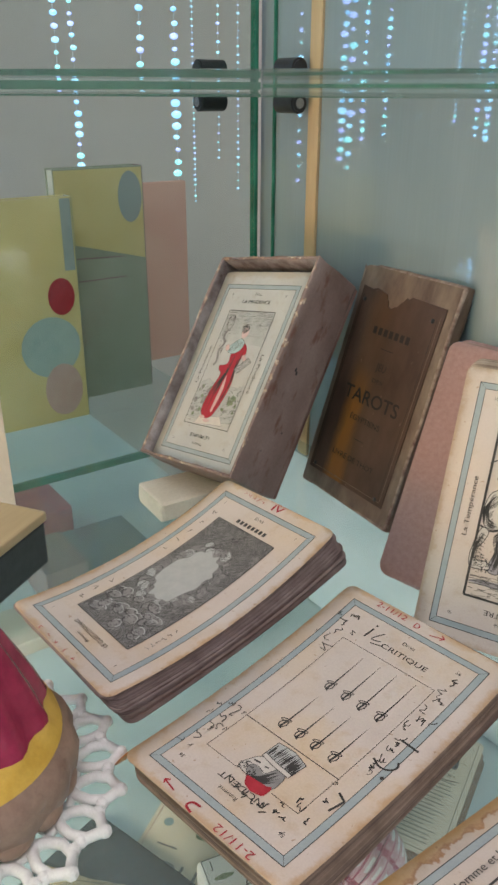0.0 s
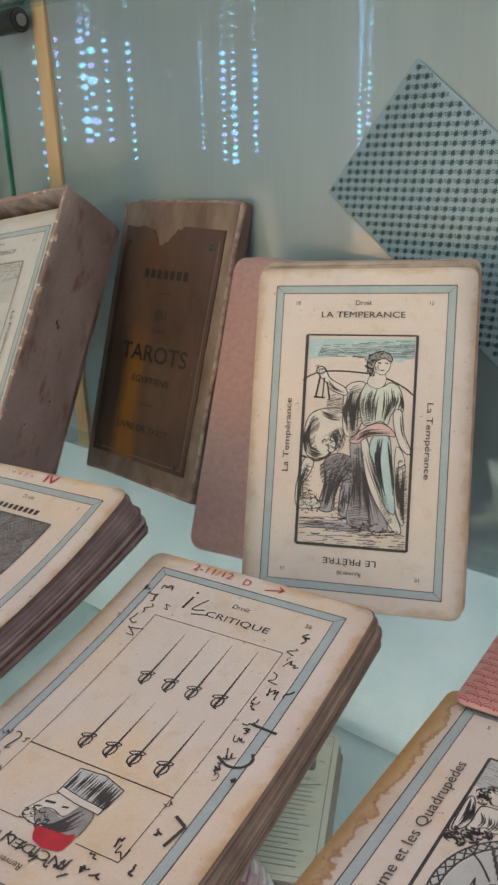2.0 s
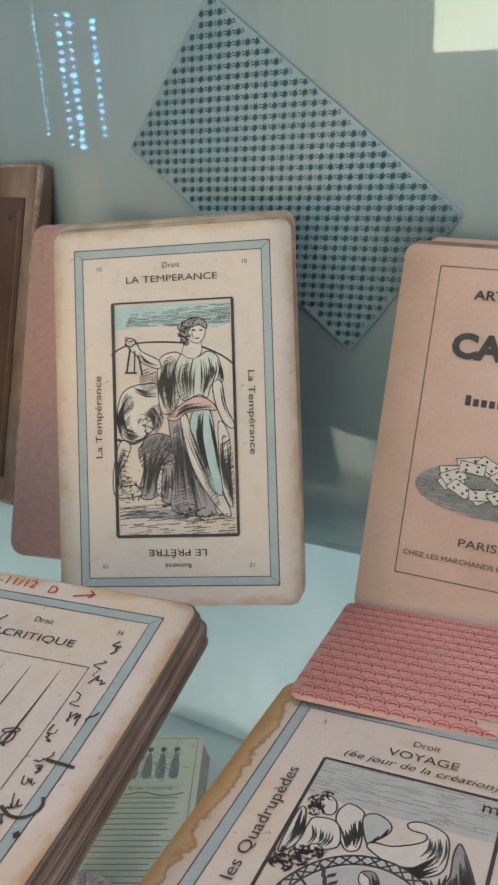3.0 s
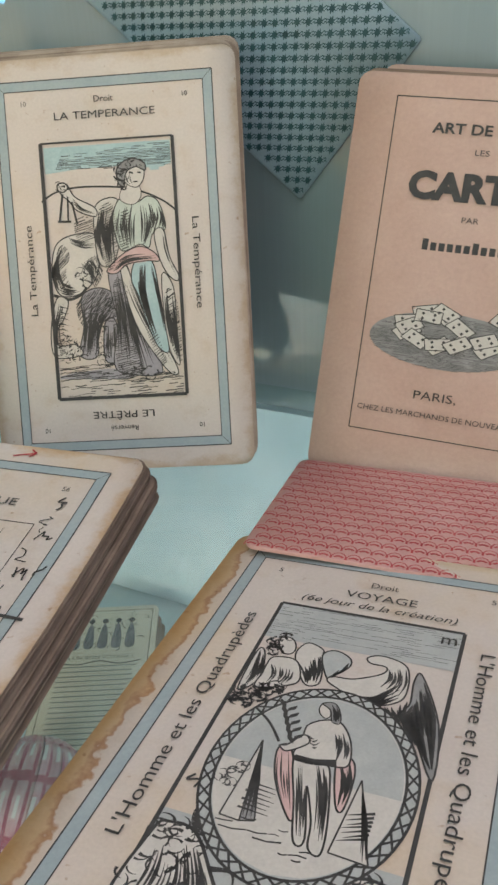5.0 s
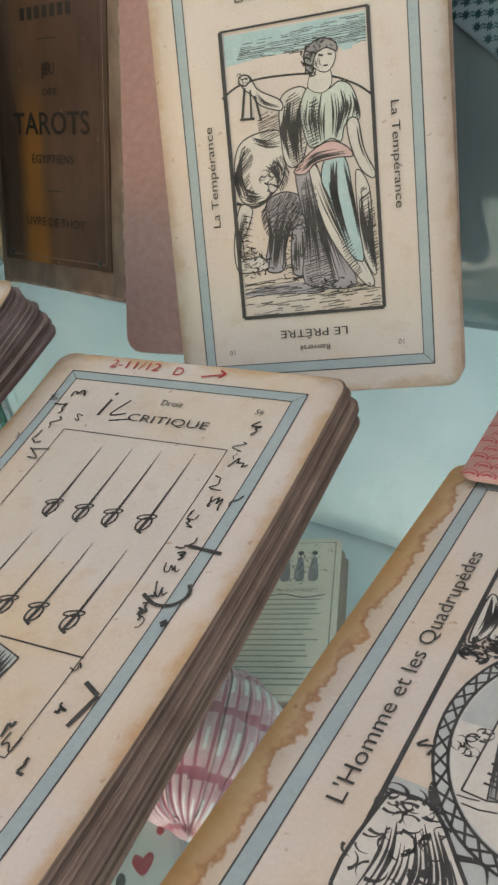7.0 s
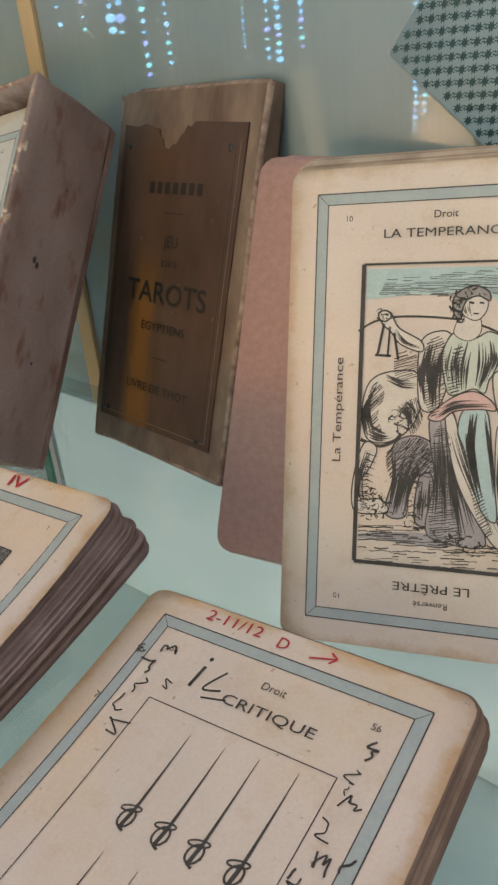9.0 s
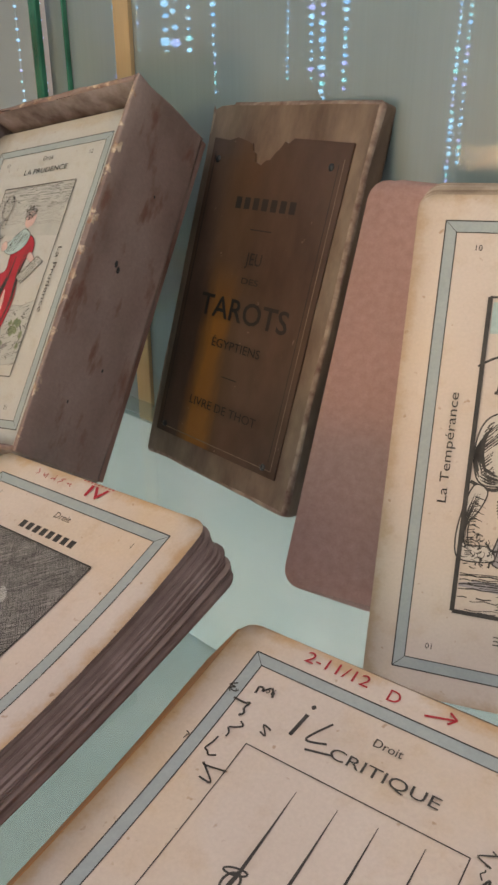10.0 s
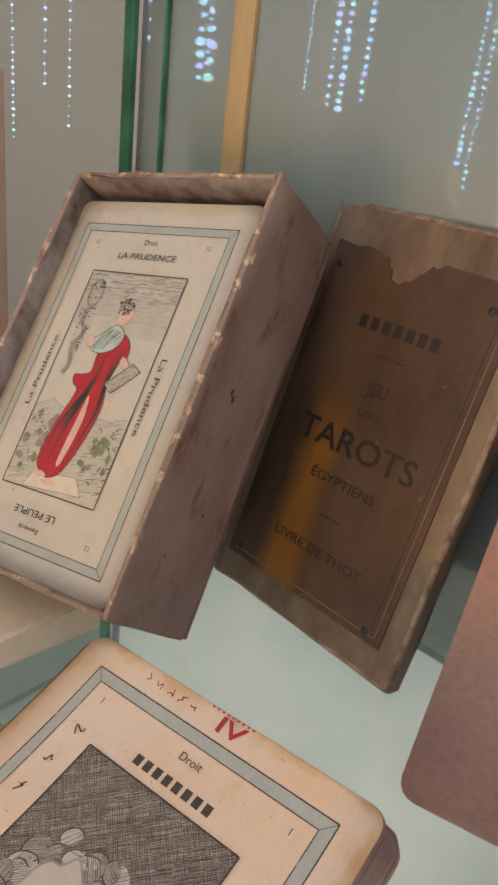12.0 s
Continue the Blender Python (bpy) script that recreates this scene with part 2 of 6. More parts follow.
def varnished_label():
    """Dark brown varnished paper with a warm beam of light painted on in amber."""
    m, nt, b = material("dark_varnished_label")
    co = nt.nodes.new("ShaderNodeTexCoord")
    sep = nt.nodes.new("ShaderNodeSeparateXYZ")
    nt.links.new(co.outputs["Object"], sep.inputs[0])
    base = ramp(nt, tex(nt, 40, 5, 0.6, (1, 0.5, 1)), ((0.3, (0.042, 0.024, 0.018)), (0.7, (0.10, 0.06, 0.044))))
    # the warm beam across the label's lower left is put into its colour
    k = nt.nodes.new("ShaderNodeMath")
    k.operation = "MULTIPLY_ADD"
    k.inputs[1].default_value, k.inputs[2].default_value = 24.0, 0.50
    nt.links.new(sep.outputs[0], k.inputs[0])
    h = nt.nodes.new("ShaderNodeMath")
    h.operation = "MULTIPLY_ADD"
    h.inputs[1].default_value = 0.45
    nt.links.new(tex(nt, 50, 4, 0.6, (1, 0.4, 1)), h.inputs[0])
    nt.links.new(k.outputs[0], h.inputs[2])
    span = ramp(nt, h.outputs[0], ((0.20, (0, 0, 0)), (0.36, (0.9, 0.9, 0.9)), (0.52, (0.75, 0.75, 0.75)), (0.66, (0.12, 0.12, 0.12)), (1.0, (0.0, 0.0, 0.0))))
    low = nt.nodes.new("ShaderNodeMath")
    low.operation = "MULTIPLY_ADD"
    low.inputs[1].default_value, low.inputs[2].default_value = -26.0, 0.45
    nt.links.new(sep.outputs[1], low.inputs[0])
    amber_beam = mix(nt, 1.0, span, ramp(nt, low.outputs[0], ((0.15, (0.15, 0.15, 0.15)), (0.7, (1, 1, 1)))), "MULTIPLY")
    c = mix(nt, amber_beam, base, (0.25, 0.10, 0.018))
    scuff = ramp(nt, tex(nt, 260, 4, 0.6), ((0.69, (0, 0, 0)), (0.74, (0.6, 0.6, 0.6))))
    c = mix(nt, scuff, c, (0.34, 0.25, 0.17))
    nt.links.new(c, b.inputs["Base Color"])
    b.inputs["Roughness"].default_value, b.inputs["Specular IOR Level"].default_value = 0.4, 0.3
    bump(nt, b, tex(nt, 500, 3, 0.6), 0.12, 0.0002)
    return m


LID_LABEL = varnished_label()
LID_RIM = mottled("chipped_red_brown_lid_edge", (0.10, 0.035, 0.026), (0.40, 0.31, 0.25), 170, 900, 0.6, 0.6)
PINK_BOARD = mottled("dusty_pink_card_board", (0.335, 0.195, 0.175), (0.41, 0.25, 0.23), 420, 1600, 0.75, 0.25)
SALMON = mottled("salmon_paper_cover", (0.48, 0.31, 0.245), (0.55, 0.375, 0.305), 45, 900, 0.7, 0.2)
TAN = mottled("tan_board", (0.42, 0.16, 0.045), (0.55, 0.24, 0.075), 60, 900, 0.6, 0.3)
SHELF_GLASS = glass("pale_green_shelf_glass", (0.90, 0.965, 0.955), 1.5, 0.02, 0.06, (0.82, 0.93, 0.93))
PANE_GLASS = glass("clear_pane_glass", (0.90, 0.955, 0.94), 0.8)
EDGE_GLASS = mottled("green_glass_edge", (0.01, 0.10, 0.06), (0.04, 0.26, 0.17), 30, 300, 0.12, 0.05)
PANEL = satin_panel()
BASE = mottled("pale_aqua_base_board", (0.50, 0.635, 0.665), (0.72, 0.82, 0.84), 16, 500, 0.35, 0.1)
WALL = mottled("off_white_room_wall", (0.66, 0.66, 0.64), (0.73, 0.73, 0.71), 3, 60, 0.9, 0.2)
FLOOR = mottled("warm_wood_floor", (0.20, 0.12, 0.07), (0.32, 0.2, 0.12), 4, 60, 0.5, 0.2, (1, 6, 1))
BLACK = mottled("black_rubber", (0.012, 0.014, 0.016), (0.03, 0.032, 0.034), 200, 1500, 0.35, 0.1)
METAL = mottled("steel", (0.35, 0.35, 0.35), (0.5, 0.5, 0.5), 200, 1500, 0.3, 0.1, metal=1.0)

# ---- building blocks ----


def mesh_of(name, bm, mats):
    me = bpy.data.meshes.new(name)
    bm.normal_update()
    bm.to_mesh(me)
    bm.free()
    for m in mats if isinstance(mats, (list, tuple)) else [mats]:
        me.materials.append(m)
    return me


def part(name, bm, mats, parent, label="", at=None):
    ob = new(name, mesh_of(name, bm, mats))
    ob.parent = parent
    if at is not None:
        ob.matrix_basis = at
    if label:
        ob["label"] = label
    return ob


def thing(name, at, label, category, group="", kind=""):
    ob = new(name)
    ob.empty_display_size = 0.01
    ob.matrix_world = at
    return tagged(ob, label, category, group, kind)


def solid(name, bm, mats, at, label="", category="", group="", kind=""):
    ob = new(name, mesh_of(name, bm, mats))
    ob.matrix_world = at
    return tagged(ob, label, category, group, kind)


def block(sx, sy, sz, bevel=0.0, centre=(0, 0, 0), bm=None, seg=2):
    """A box with rounded edges."""
    bm = bm or bmesh.new()
    got = bmesh.ops.create_cube(bm, size=1, matrix=Matrix.Translation(centre) @ Matrix.Diagonal((sx, sy, sz, 1)))
    if bevel:
        edges = list({e for v in got["verts"] for e in v.link_edges})
        bmesh.ops.bevel(bm, geom=edges, offset=bevel, segments=seg, affect="EDGES", profile=0.6)
    return bm


def flat(x, y):
    return 0.0


def leaf(bm, w, h, r, z0, z1, mat=0, side=1, surf=flat, rows=6, cols=4, warp=None, seed=0):
    """A sheet with rounded corners between the heights z0 and z1 over a curved surface."""
    ys = [-h / 2 + r - r * math.cos(k * math.pi / 8) for k in range(5)]
    inset = [r - r * math.sin(k * math.pi / 8) for k in range(5)]
    mid = [(-h / 2 + r) + (h - 2 * r) * (k + 1) / (rows + 1) for k in range(rows)]
    levels = list(zip(ys, inset)) + [(y, 0.0) for y in mid] + [(-y, i) for y, i in reversed(list(zip(ys, inset)))]
    low, high = [], []
    for y, i in levels:
        hw = w / 2 - i
        a, b = [], []
        for k in range(cols + 1):
            x = -hw + 2 * hw * k / cols
            s = surf(x, y)
            p, q = Vector((x, y, s + z0)), Vector((x, y, s + z1))
            if warp:
                p, q = warp(p), warp(q)
            a.append(bm.verts.new(p))
            b.append(bm.verts.new(q))
        low.append(a)
        high.append(b)
    n = len(levels)
    for j in range(n - 1):
        for k in range(cols):
            f = bm.faces.new((high[j][k], high[j][k + 1], high[j + 1][k + 1], high[j + 1][k]))
            f.material_index, f.smooth = mat, True
            bm.faces.new((low[j][k + 1], low[j][k], low[j + 1][k], low[j + 1][k + 1])).material_index = side
        for k, flip in ((0, False), (cols, True)):
            q = (low[j][k], high[j][k], high[j + 1][k], low[j + 1][k])
            bm.faces.new(tuple(reversed(q)) if flip else q).material_index = side
    for j, flip in ((0, True), (n - 1, False)):
        for k in range(cols):
            q = (low[j][k], high[j][k], high[j][k + 1], low[j][k + 1])
            bm.faces.new(q if not flip else tuple(reversed(q))).material_index = side
    return bm


def crosses(poly, y):
    """Where a level line meets a closed outline."""
    xs = []
    for (x0, y0), (x1, y1) in zip(poly, poly[1:] + poly[:1]):
        if (y0 > y) != (y1 > y):
            xs.append(x0 + (y - y0) * (x1 - x0) / (y1 - y0))
    return sorted(xs)


def smooth(points, closed=True, n=5):
    """A soft curve through the points."""
    out, m = [], len(points)
    for i in range(m if closed else m - 1):
        p = [Vector(points[(i + k) % m] if closed else points[min(max(i + k, 0), m - 1)]) for k in (-1, 0, 1, 2)]
        for s in range(n):
            t = s / n
            v = 0.5 * (2 * p[1] + (p[2] - p[0]) * t + (2 * p[0] - 5 * p[1] + 4 * p[2] - p[3]) * t * t + (3 * p[1] - p[0] - 3 * p[2] + p[3]) * t ** 3)
            out.append((v.x, v.y))
    if not closed:
        out.append(tuple(points[-1]))
    return out


def oval(cx, cy, rx, ry, n=28, turn=0.0):
    c, s = math.cos(turn), math.sin(turn)
    return [(cx + rx * math.cos(a) * c - ry * math.sin(a) * s, cy + rx * math.cos(a) * s + ry * math.sin(a) * c) for a in (2 * math.pi * k / n for k in range(n))]


class Ink:
    """Print on a card, in millimetres from its middle, laid on its curved face."""

    def __init__(self, surf=flat, lift=0.00008):
        self.quads, self.surf, self.lift, self.level, self.words = {}, surf, lift, 0, []

    def put(self, col, pts):
        self.quads.setdefault((self.level, col), []).append(pts)

    def fill(self, poly, col, dy=0.7):
        lo, hi = min(p[1] for p in poly), max(p[1] for p in poly)
        n = max(2, int((hi - lo) / dy))
        for k in range(n):
            y0, y1 = lo + (hi - lo) * k / n, lo + (hi - lo) * (k + 1) / n
            e = (y1 - y0) * 0.02
            a, b = crosses(poly, y0 + e), crosses(poly, y1 - e)
            if len(a) != len(b):
                a = b = crosses(poly, (y0 + y1) / 2)
            for i in range(0, len(a) - 1, 2):
                wide = max(1, int((a[i + 1] - a[i]) / 6))
                for s in range(wide):
                    f, g = s / wide, (s + 1) / wide
                    self.put(col, ((a[i] + (a[i + 1] - a[i]) * f, y0), (a[i] + (a[i + 1] - a[i]) * g, y0), (b[i] + (b[i + 1] - b[i]) * g, y1), (b[i] + (b[i + 1] - b[i]) * f, y1)))
        return self

    def line(self, pts, w, col="black", closed=False, taper=False):
        pts = list(pts) + ([pts[0]] if closed else [])
        for i, ((x0, y0), (x1, y1)) in enumerate(zip(pts, pts[1:])):
            d = math.hypot(x1 - x0, y1 - y0)
            if d < 1e-6:
                continue
            nx, ny = -(y1 - y0) / d / 2, (x1 - x0) / d / 2
            parts = max(1, int(d / 6))
            for s in range(parts):
                f, g = s / parts, (s + 1) / parts
                wa = w * (1 - (i + f) / (len(pts) - 1) * 0.85) if taper else w
                wb = w * (1 - (i + g) / (len(pts) - 1) * 0.85) if taper else w
                ax, ay, bx, by = x0 + (x1 - x0) * f, y0 + (y1 - y0) * f, x0 + (x1 - x0) * g, y0 + (y1 - y0) * g
                self.put(col, ((ax - nx * wa, ay - ny * wa), (bx - nx * wb, by - ny * wb), (bx + nx * wb, by + ny * wb), (ax + nx * wa, ay + ny * wa)))
        return self

    def hatch(self, poly, turn, gap, w, col="black", gaps=0.25, wave=0.0, rng=random):
        c, s = math.cos(turn), math.sin(turn)
        p = [(x * c + y * s, -x * s + y * c) for x, y in poly]
        gap, w = gap * 0.66, w * 0.66
        y, hi = min(q[1] for q in p) + gap / 2, max(q[1] for q in p)
        while y < hi:
            xs = crosses(p, y)
            for i in range(0, len(xs) - 1, 2):
                a, b = xs[i], xs[i + 1]
                x = a
                while x < b - 0.15:
                    e = min(b, x + rng.uniform(1.2, 4.5))
                    if rng.random() > gaps:
                        o = rng.uniform(-wave, wave)
                        m = ((x + e) / 2, y + o)
                        pts = [(x, y), m, (e, y)]
                        self.line([(u * c - v * s, u * s + v * c) for u, v in pts], w * rng.uniform(0.6, 1.2), col)
                    x = e + 0.12
            y += gap * rng.uniform(0.8, 1.2)
        return self

    def flow(self, left, right, n, w=0.4, col="black", seed=1):
        """Engraved fold lines that run between two edges, each swelling in its middle."""
        rng = random.Random(seed)
        a, b = smooth(left, False, 6), smooth(right, False, 6)
        m = len(a)
        for k in range(n):
            t = (k + rng.uniform(0.2, 0.8)) / n
            i0, i1 = rng.randint(0, m // 3), m - 1 - rng.randint(0, m // 3)
            pts = [(p[0] + (q[0] - p[0]) * t, p[1] + (q[1] - p[1]) * t) for p, q in zip(a, b)]
            mid, fat = (i0 + i1) // 2, w * rng.uniform(0.55, 1.3)
            self.line(pts[mid:i1 + 1], fat, col, taper=True).line(pts[i0:mid + 1][::-1], fat, col, taper=True)
        return self

    def curls(self, poly, n, size, w=0.3, seed=1):
        """Short curved strokes scattered inside an outline, as hair, fur and foliage are engraved."""
        rng = random.Random(seed)
        xs, ys = [p[0] for p in poly], [p[1] for p in poly]
        for k in range(n * 3):
            y = rng.uniform(min(ys), max(ys))
            c = crosses(poly, y)
            if len(c) < 2:
                continue
            x, a, d = rng.uniform(c[0], c[1]), rng.uniform(0, 6.28), size * rng.uniform(0.5, 1.2)
            arc = [(x + d * math.cos(a + q), y + d * math.sin(a + q) * 0.8) for q in (0, 0.5, 1.0, 1.5, 2.0)]
            self.line(arc, w * rng.uniform(0.6, 1.3), "black", taper=True)
        return self

    def shape(self, points, fill=None, edge="black", w=0.28, soft=True, hatch=None):
        poly = smooth(points) if soft else list(points)
        if fill:
            self.fill(poly, fill)
        if hatch:
            self.up()
            self.hatch(poly, *hatch)
        if edge:
            self.up()
            self.line(poly, w * 0.75, edge, True)
        return self

    def up(self):
        self.level += 1
        return self

    def text(self, words, x, y, cap, turn=0, col="black", width=None, shear=0.0, bold=0.0):
        self.words.append((words, x, y, cap, turn, col, width, shear, bold))
        return self

    def scribble(self, x, y, size, turn=0.0, col="black", w=0.35, n=5, seed=1):
        rng = random.Random(seed)
        pts = [(rng.uniform(-1, 1) * size * 0.55, size * (0.9 - 1.8 * k / (n - 1)) * 0.6 + rng.uniform(-0.2, 0.2) * size) for k in range(n)]
        c, s = math.cos(turn), math.sin(turn)
        self.line(smooth([(x + a * c - b * s, y + a * s + b * c) for a, b in pts], False, 6), w, col)
        return self

    def lay(self, parent, name="print"):
        by = {}
        for (lv, col), quads in sorted(self.quads.items()):
            by.setdefault(col, []).append((lv, quads))
        top = max([lv for lv, _ in self.quads] + [0])
        for col, sets in by.items():
            verts, faces = [], []
            for lv, quads in sets:
                z = self.lift + 0.00025 * lv / max(top, 1)
                for q in quads:
                    faces.append(tuple(range(len(verts), len(verts) + 4)))
                    verts += [(x / 1000, y / 1000, self.surf(x / 1000, y / 1000) + z) for x, y in q]
            me = bpy.data.meshes.new(name)
            me.from_pydata(verts, [], faces)
            me.materials.append(INK[col])
            ob = new(col + "_" + name, me)
            ob.parent = parent
        for words, x, y, cap, turn, col, width, shear, bold in self.words:
            cu = bpy.data.curves.new("text", "FONT")
            cu.body, cu.size, cu.align_x, cu.align_y, cu.resolution_u, cu.shear, cu.offset = words, cap / 0.72, "CENTER", "CENTER", 3, shear, bold
            tmp = bpy.data.objects.new("text", cu)
            me = bpy.data.meshes.new_from_object(tmp)
            bpy.data.objects.remove(tmp)
            co = np.empty(len(me.vertices) * 3)
            me.vertices.foreach_get("co", co)
            co = co.reshape(-1, 3)
            if width and len(co):
                co[:, 0] *= width / max(1e-6, co[:, 0].max() - co[:, 0].min())
            a = radians(turn)
            xs = (x + co[:, 0] * math.cos(a) - co[:, 1] * math.sin(a)) / 1000
            ys = (y + co[:, 0] * math.sin(a) + co[:, 1] * math.cos(a)) / 1000
            zs = np.array([self.surf(u, v) for u, v in zip(xs, ys)]) + self.lift + 0.0003
            me.vertices.foreach_set("co", np.column_stack((xs, ys, zs)).ravel())
            me.materials.append(INK[col])
            ob = new("lettering", me)
            ob.parent = parent


def card_frame(ink, band="blue", w=29.0, h=49.3, inner=2.5):
    """The double black rule with a blue-grey band between, as on every card of the pack."""
    W, H = w - inner, h - inner
    for q in (((-w, H), (w, H), (w, h), (-w, h)), ((-w, -h), (w, -h), (w, -H), (-w, -H)), ((-w, -H), (-W, -H), (-W, H), (-w, H)), ((W, -H), (w, -H), (w, H), (W, H))):
        ink.fill(list(q), band, 4)
    ink.up()
    ink.line([(-w, -h), (w, -h), (w, h), (-w, h)], 0.28, "black", True)
    ink.line([(-W, -H), (W, -H), (W, H), (-W, H)], 0.22, "black", True)
    for sx in (-1, 1):
        for sy in (-1, 1):
            ink.line([(sx * W, sy * H), (sx * w, sy * h)], 0.12, "black")
    return ink.up()


def captions(ink, number, top, bottom, left=None, right=None, tw=26.0, bw=18.0, italic=0.0):
    ink.text("Droit", 0, 43.6, 1.7).text(top, 0, 39.7, 2.0, 0, "black", tw)
    ink.text(bottom, 0, -39.6, 2.0, 180, "black", bw).text("Renversé", 0, -43.4, 1.5, 180)
    for sx in (-1, 1):
        ink.text(number, sx * 21.5, 43.4, 1.3).text(number, sx * 21.5, -43.4, 1.3, 180)
    if left:
        ink.text(left, -22.6, 0.0, 2.0, 90, "black", 24)
        ink.text(right or left, 22.6, 0.0, 2.0, -90, "black", 24)
    return ink


# ---- the room and the glass case ----
KX, KY = 0.008, 0.500
RIGHT, LEFT = Vector((0.5706, -0.8212, 0)), Vector((-0.8212, -0.5706, 0))
OUT_R, OUT_L = Vector((0.8212, 0.5706, 0)), Vector((-0.5706, 0.8212, 0))


def axes(at, a, b):
    """A pose from a place, its x direction and roughly its y direction."""
    a = Vector(a).normalized()
    b = Vector(b)
    b = (b - a * a.dot(b)).normalized()
    c = a.cross(b)
    return Matrix.Translation(at) @ Matrix((a, b, c)).transposed().to_4x4()


def on_right(s, z, off=0.0):
    """A pose on the right panel, s along from the corner, facing into the case."""
    p = Vector((KX, KY, z)) + RIGHT * s - OUT_R * off
    return axes(p, RIGHT, (0, 0, 1))


def on_left(s, z, off=0.0):
    p = Vector((KX, KY, z)) + LEFT * s - OUT_L * off
    return axes(p, -LEFT, (0, 0, 1))


def prism(outline, z0, z1):
    bm = bmesh.new()
    lo = [bm.verts.new((x, y, z0)) for x, y in outline]
    hi = [bm.verts.new((x, y, z1)) for x, y in outline]
    bm.faces.new(hi)
    bm.faces.new(list(reversed(lo)))
    n = len(outline)
    for i in range(n):
        bm.faces.new((lo[i], lo[(i + 1) % n], hi[(i + 1) % n], hi[i]))
    bmesh.ops.recalc_face_normals(bm, faces=bm.faces)
    return bm


def plan(s_left, s_right):
    """A plan point, s_left along the left pane and s_right along the right panel from the corner."""
    p = Vector((KX, KY, 0)) + LEFT * s_left + RIGHT * s_right
    return (p.x, p.y)


I4 = Matrix.Identity(4)
FLOOR_Z = -1.0
solid("floor", block(4.2, 4.4, 0.1, 0, (0, 0, FLOOR_Z - 0.05)), FLOOR, I4, "warm brown wooden floor of the room", "floor", kind="structure")
solid("ceiling", block(4.2, 4.4, 0.1, 0, (0, 0, 1.65)), WALL, I4, "off-white painted ceiling", "ceiling", kind="structure")
solid("wall_north", block(4.2, 0.1, 2.6, 0, (0, 2.15, 0.3)), WALL, I4, "off-white painted wall", "wall", kind="structure")
solid("wall_south", block(4.2, 0.1, 2.6, 0, (0, -2.15, 0.3)), WALL, I4, "off-white painted wall", "wall", kind="structure")
solid("wall_east", block(0.1, 4.2, 2.6, 0, (2.05, 0, 0.3)), WALL, I4, "off-white painted wall", "wall", kind="structure")
bm = block(0.1, 2.52, 2.6, 0, (-2.05, 0.84, 0.3))
block(0.1, 0.25, 2.6, 0, (-2.05, -1.975, 0.3), bm)
block(0.1, 1.43, 1.25, 0, (-2.05, -1.135, -0.375), bm)
block(0.1, 1.43, 0.3, 0, (-2.05, -1.135, 1.45), bm)
solid("wall_west", bm, WALL, I4, "off-white painted wall with a window opening", "wall", kind="structure")
win = thing("window_1", pose(-2.05, -1.135, 0.775), "tall casement window with a view of green leaves", "window", kind="structure")
for y, z, sy, sz in ((-0.69, 0, 0.04, 1.04), (0.69, 0, 0.04, 1.04), (0, 0.50, 1.42, 0.04), (0, -0.50, 1.42, 0.04), (0.3, 0, 0.05, 1.0)):
    part("window_frame", block(0.05, sy, sz, 0.005, (0, y, z)), WALL, win)
GARDEN, nt, b = material("bright_garden")
leafy = ramp(nt, tex(nt, 3.0, 5, 0.6, (1, 1, 1)), ((0.35, (0.25, 0.42, 0.10)), (0.5, (0.75, 0.82, 0.45)), (0.65, (1.0, 0.98, 0.72))))
nt.links.new(leafy, b.inputs["Emission Color"])
b.inputs["Emission Strength"].default_value = 2.2
solid("backdrop", block(0.02, 6, 4, 0, (-3.6, -1.2, 0.9)), GARDEN, I4, "sunlit green garden outside the window", "garden", kind="structure")

shelf = solid("glass_shelf", prism([plan(0.003, 0.003), plan(0.5, 0.003), plan(0.5, 0.62), plan(0.003, 0.62)], -0.008, 0.0), SHELF_GLASS, I4, "clear pale green glass display shelf", "shelf", kind="structure")
solid("base_board", prism([plan(-0.5, -0.001), plan(0.55, -0.001), plan(0.55, 0.7), plan(-0.5, 0.7)], -0.155, -0.115), BASE, I4, "pale aqua base board under the glass shelf", "board", kind="structure")
# pale board added over the panel's foot so the shelf shows bright
solid("pale_skirt", block(0.56, 0.104, 0.004, 0.0005, (0.285, -0.0615, 0.0)), BASE, on_right(0, 0.0, 0.0015), "pale aqua board along the panel under the glass shelf", "board", kind="structure")
solid("side_base_board", prism([plan(-0.012, -0.004), plan(0.75, -0.004), plan(0.75, -0.6), plan(-0.012, -0.6)], -0.155, -0.115), BASE, I4, "pale base board of the neighbouring case", "board", kind="structure")
bm = block(0.85, 0.62, 0.012, 0.001, (0.42, 0.16, 0.0))
solid("panel_right", bm, PANEL, on_right(0, 0.0, -0.006), "pale grey-green satin panel with upright brush marks", "panel", kind="structure")
solid("cornice_glass_pane", block(0.52, 0.5, 0.006, 0.0005, (-0.268, 0.13, 0.0)), PANE_GLASS, on_left(0, 0.0, -0.003), "clear glass side pane of the display case", "glass pane", kind="structure")
solid("pane_edge", block(0.0022, 0.5, 0.0055, 0.0004, (0.0, 0.13, 0.0)), EDGE_GLASS, on_left(0.006, 0.0, -0.003), "green polished upright edge of a glass pane", "glass edge", kind="structure")
solid("pane_edge", block(0.0012, 0.5, 0.002, 0.0003, (0.0, 0.13, 0.0)), EDGE_GLASS, on_right(0.0105, 0.0, 0.0012), "thin green upright edge of a glass pane", "glass edge", kind="structure")
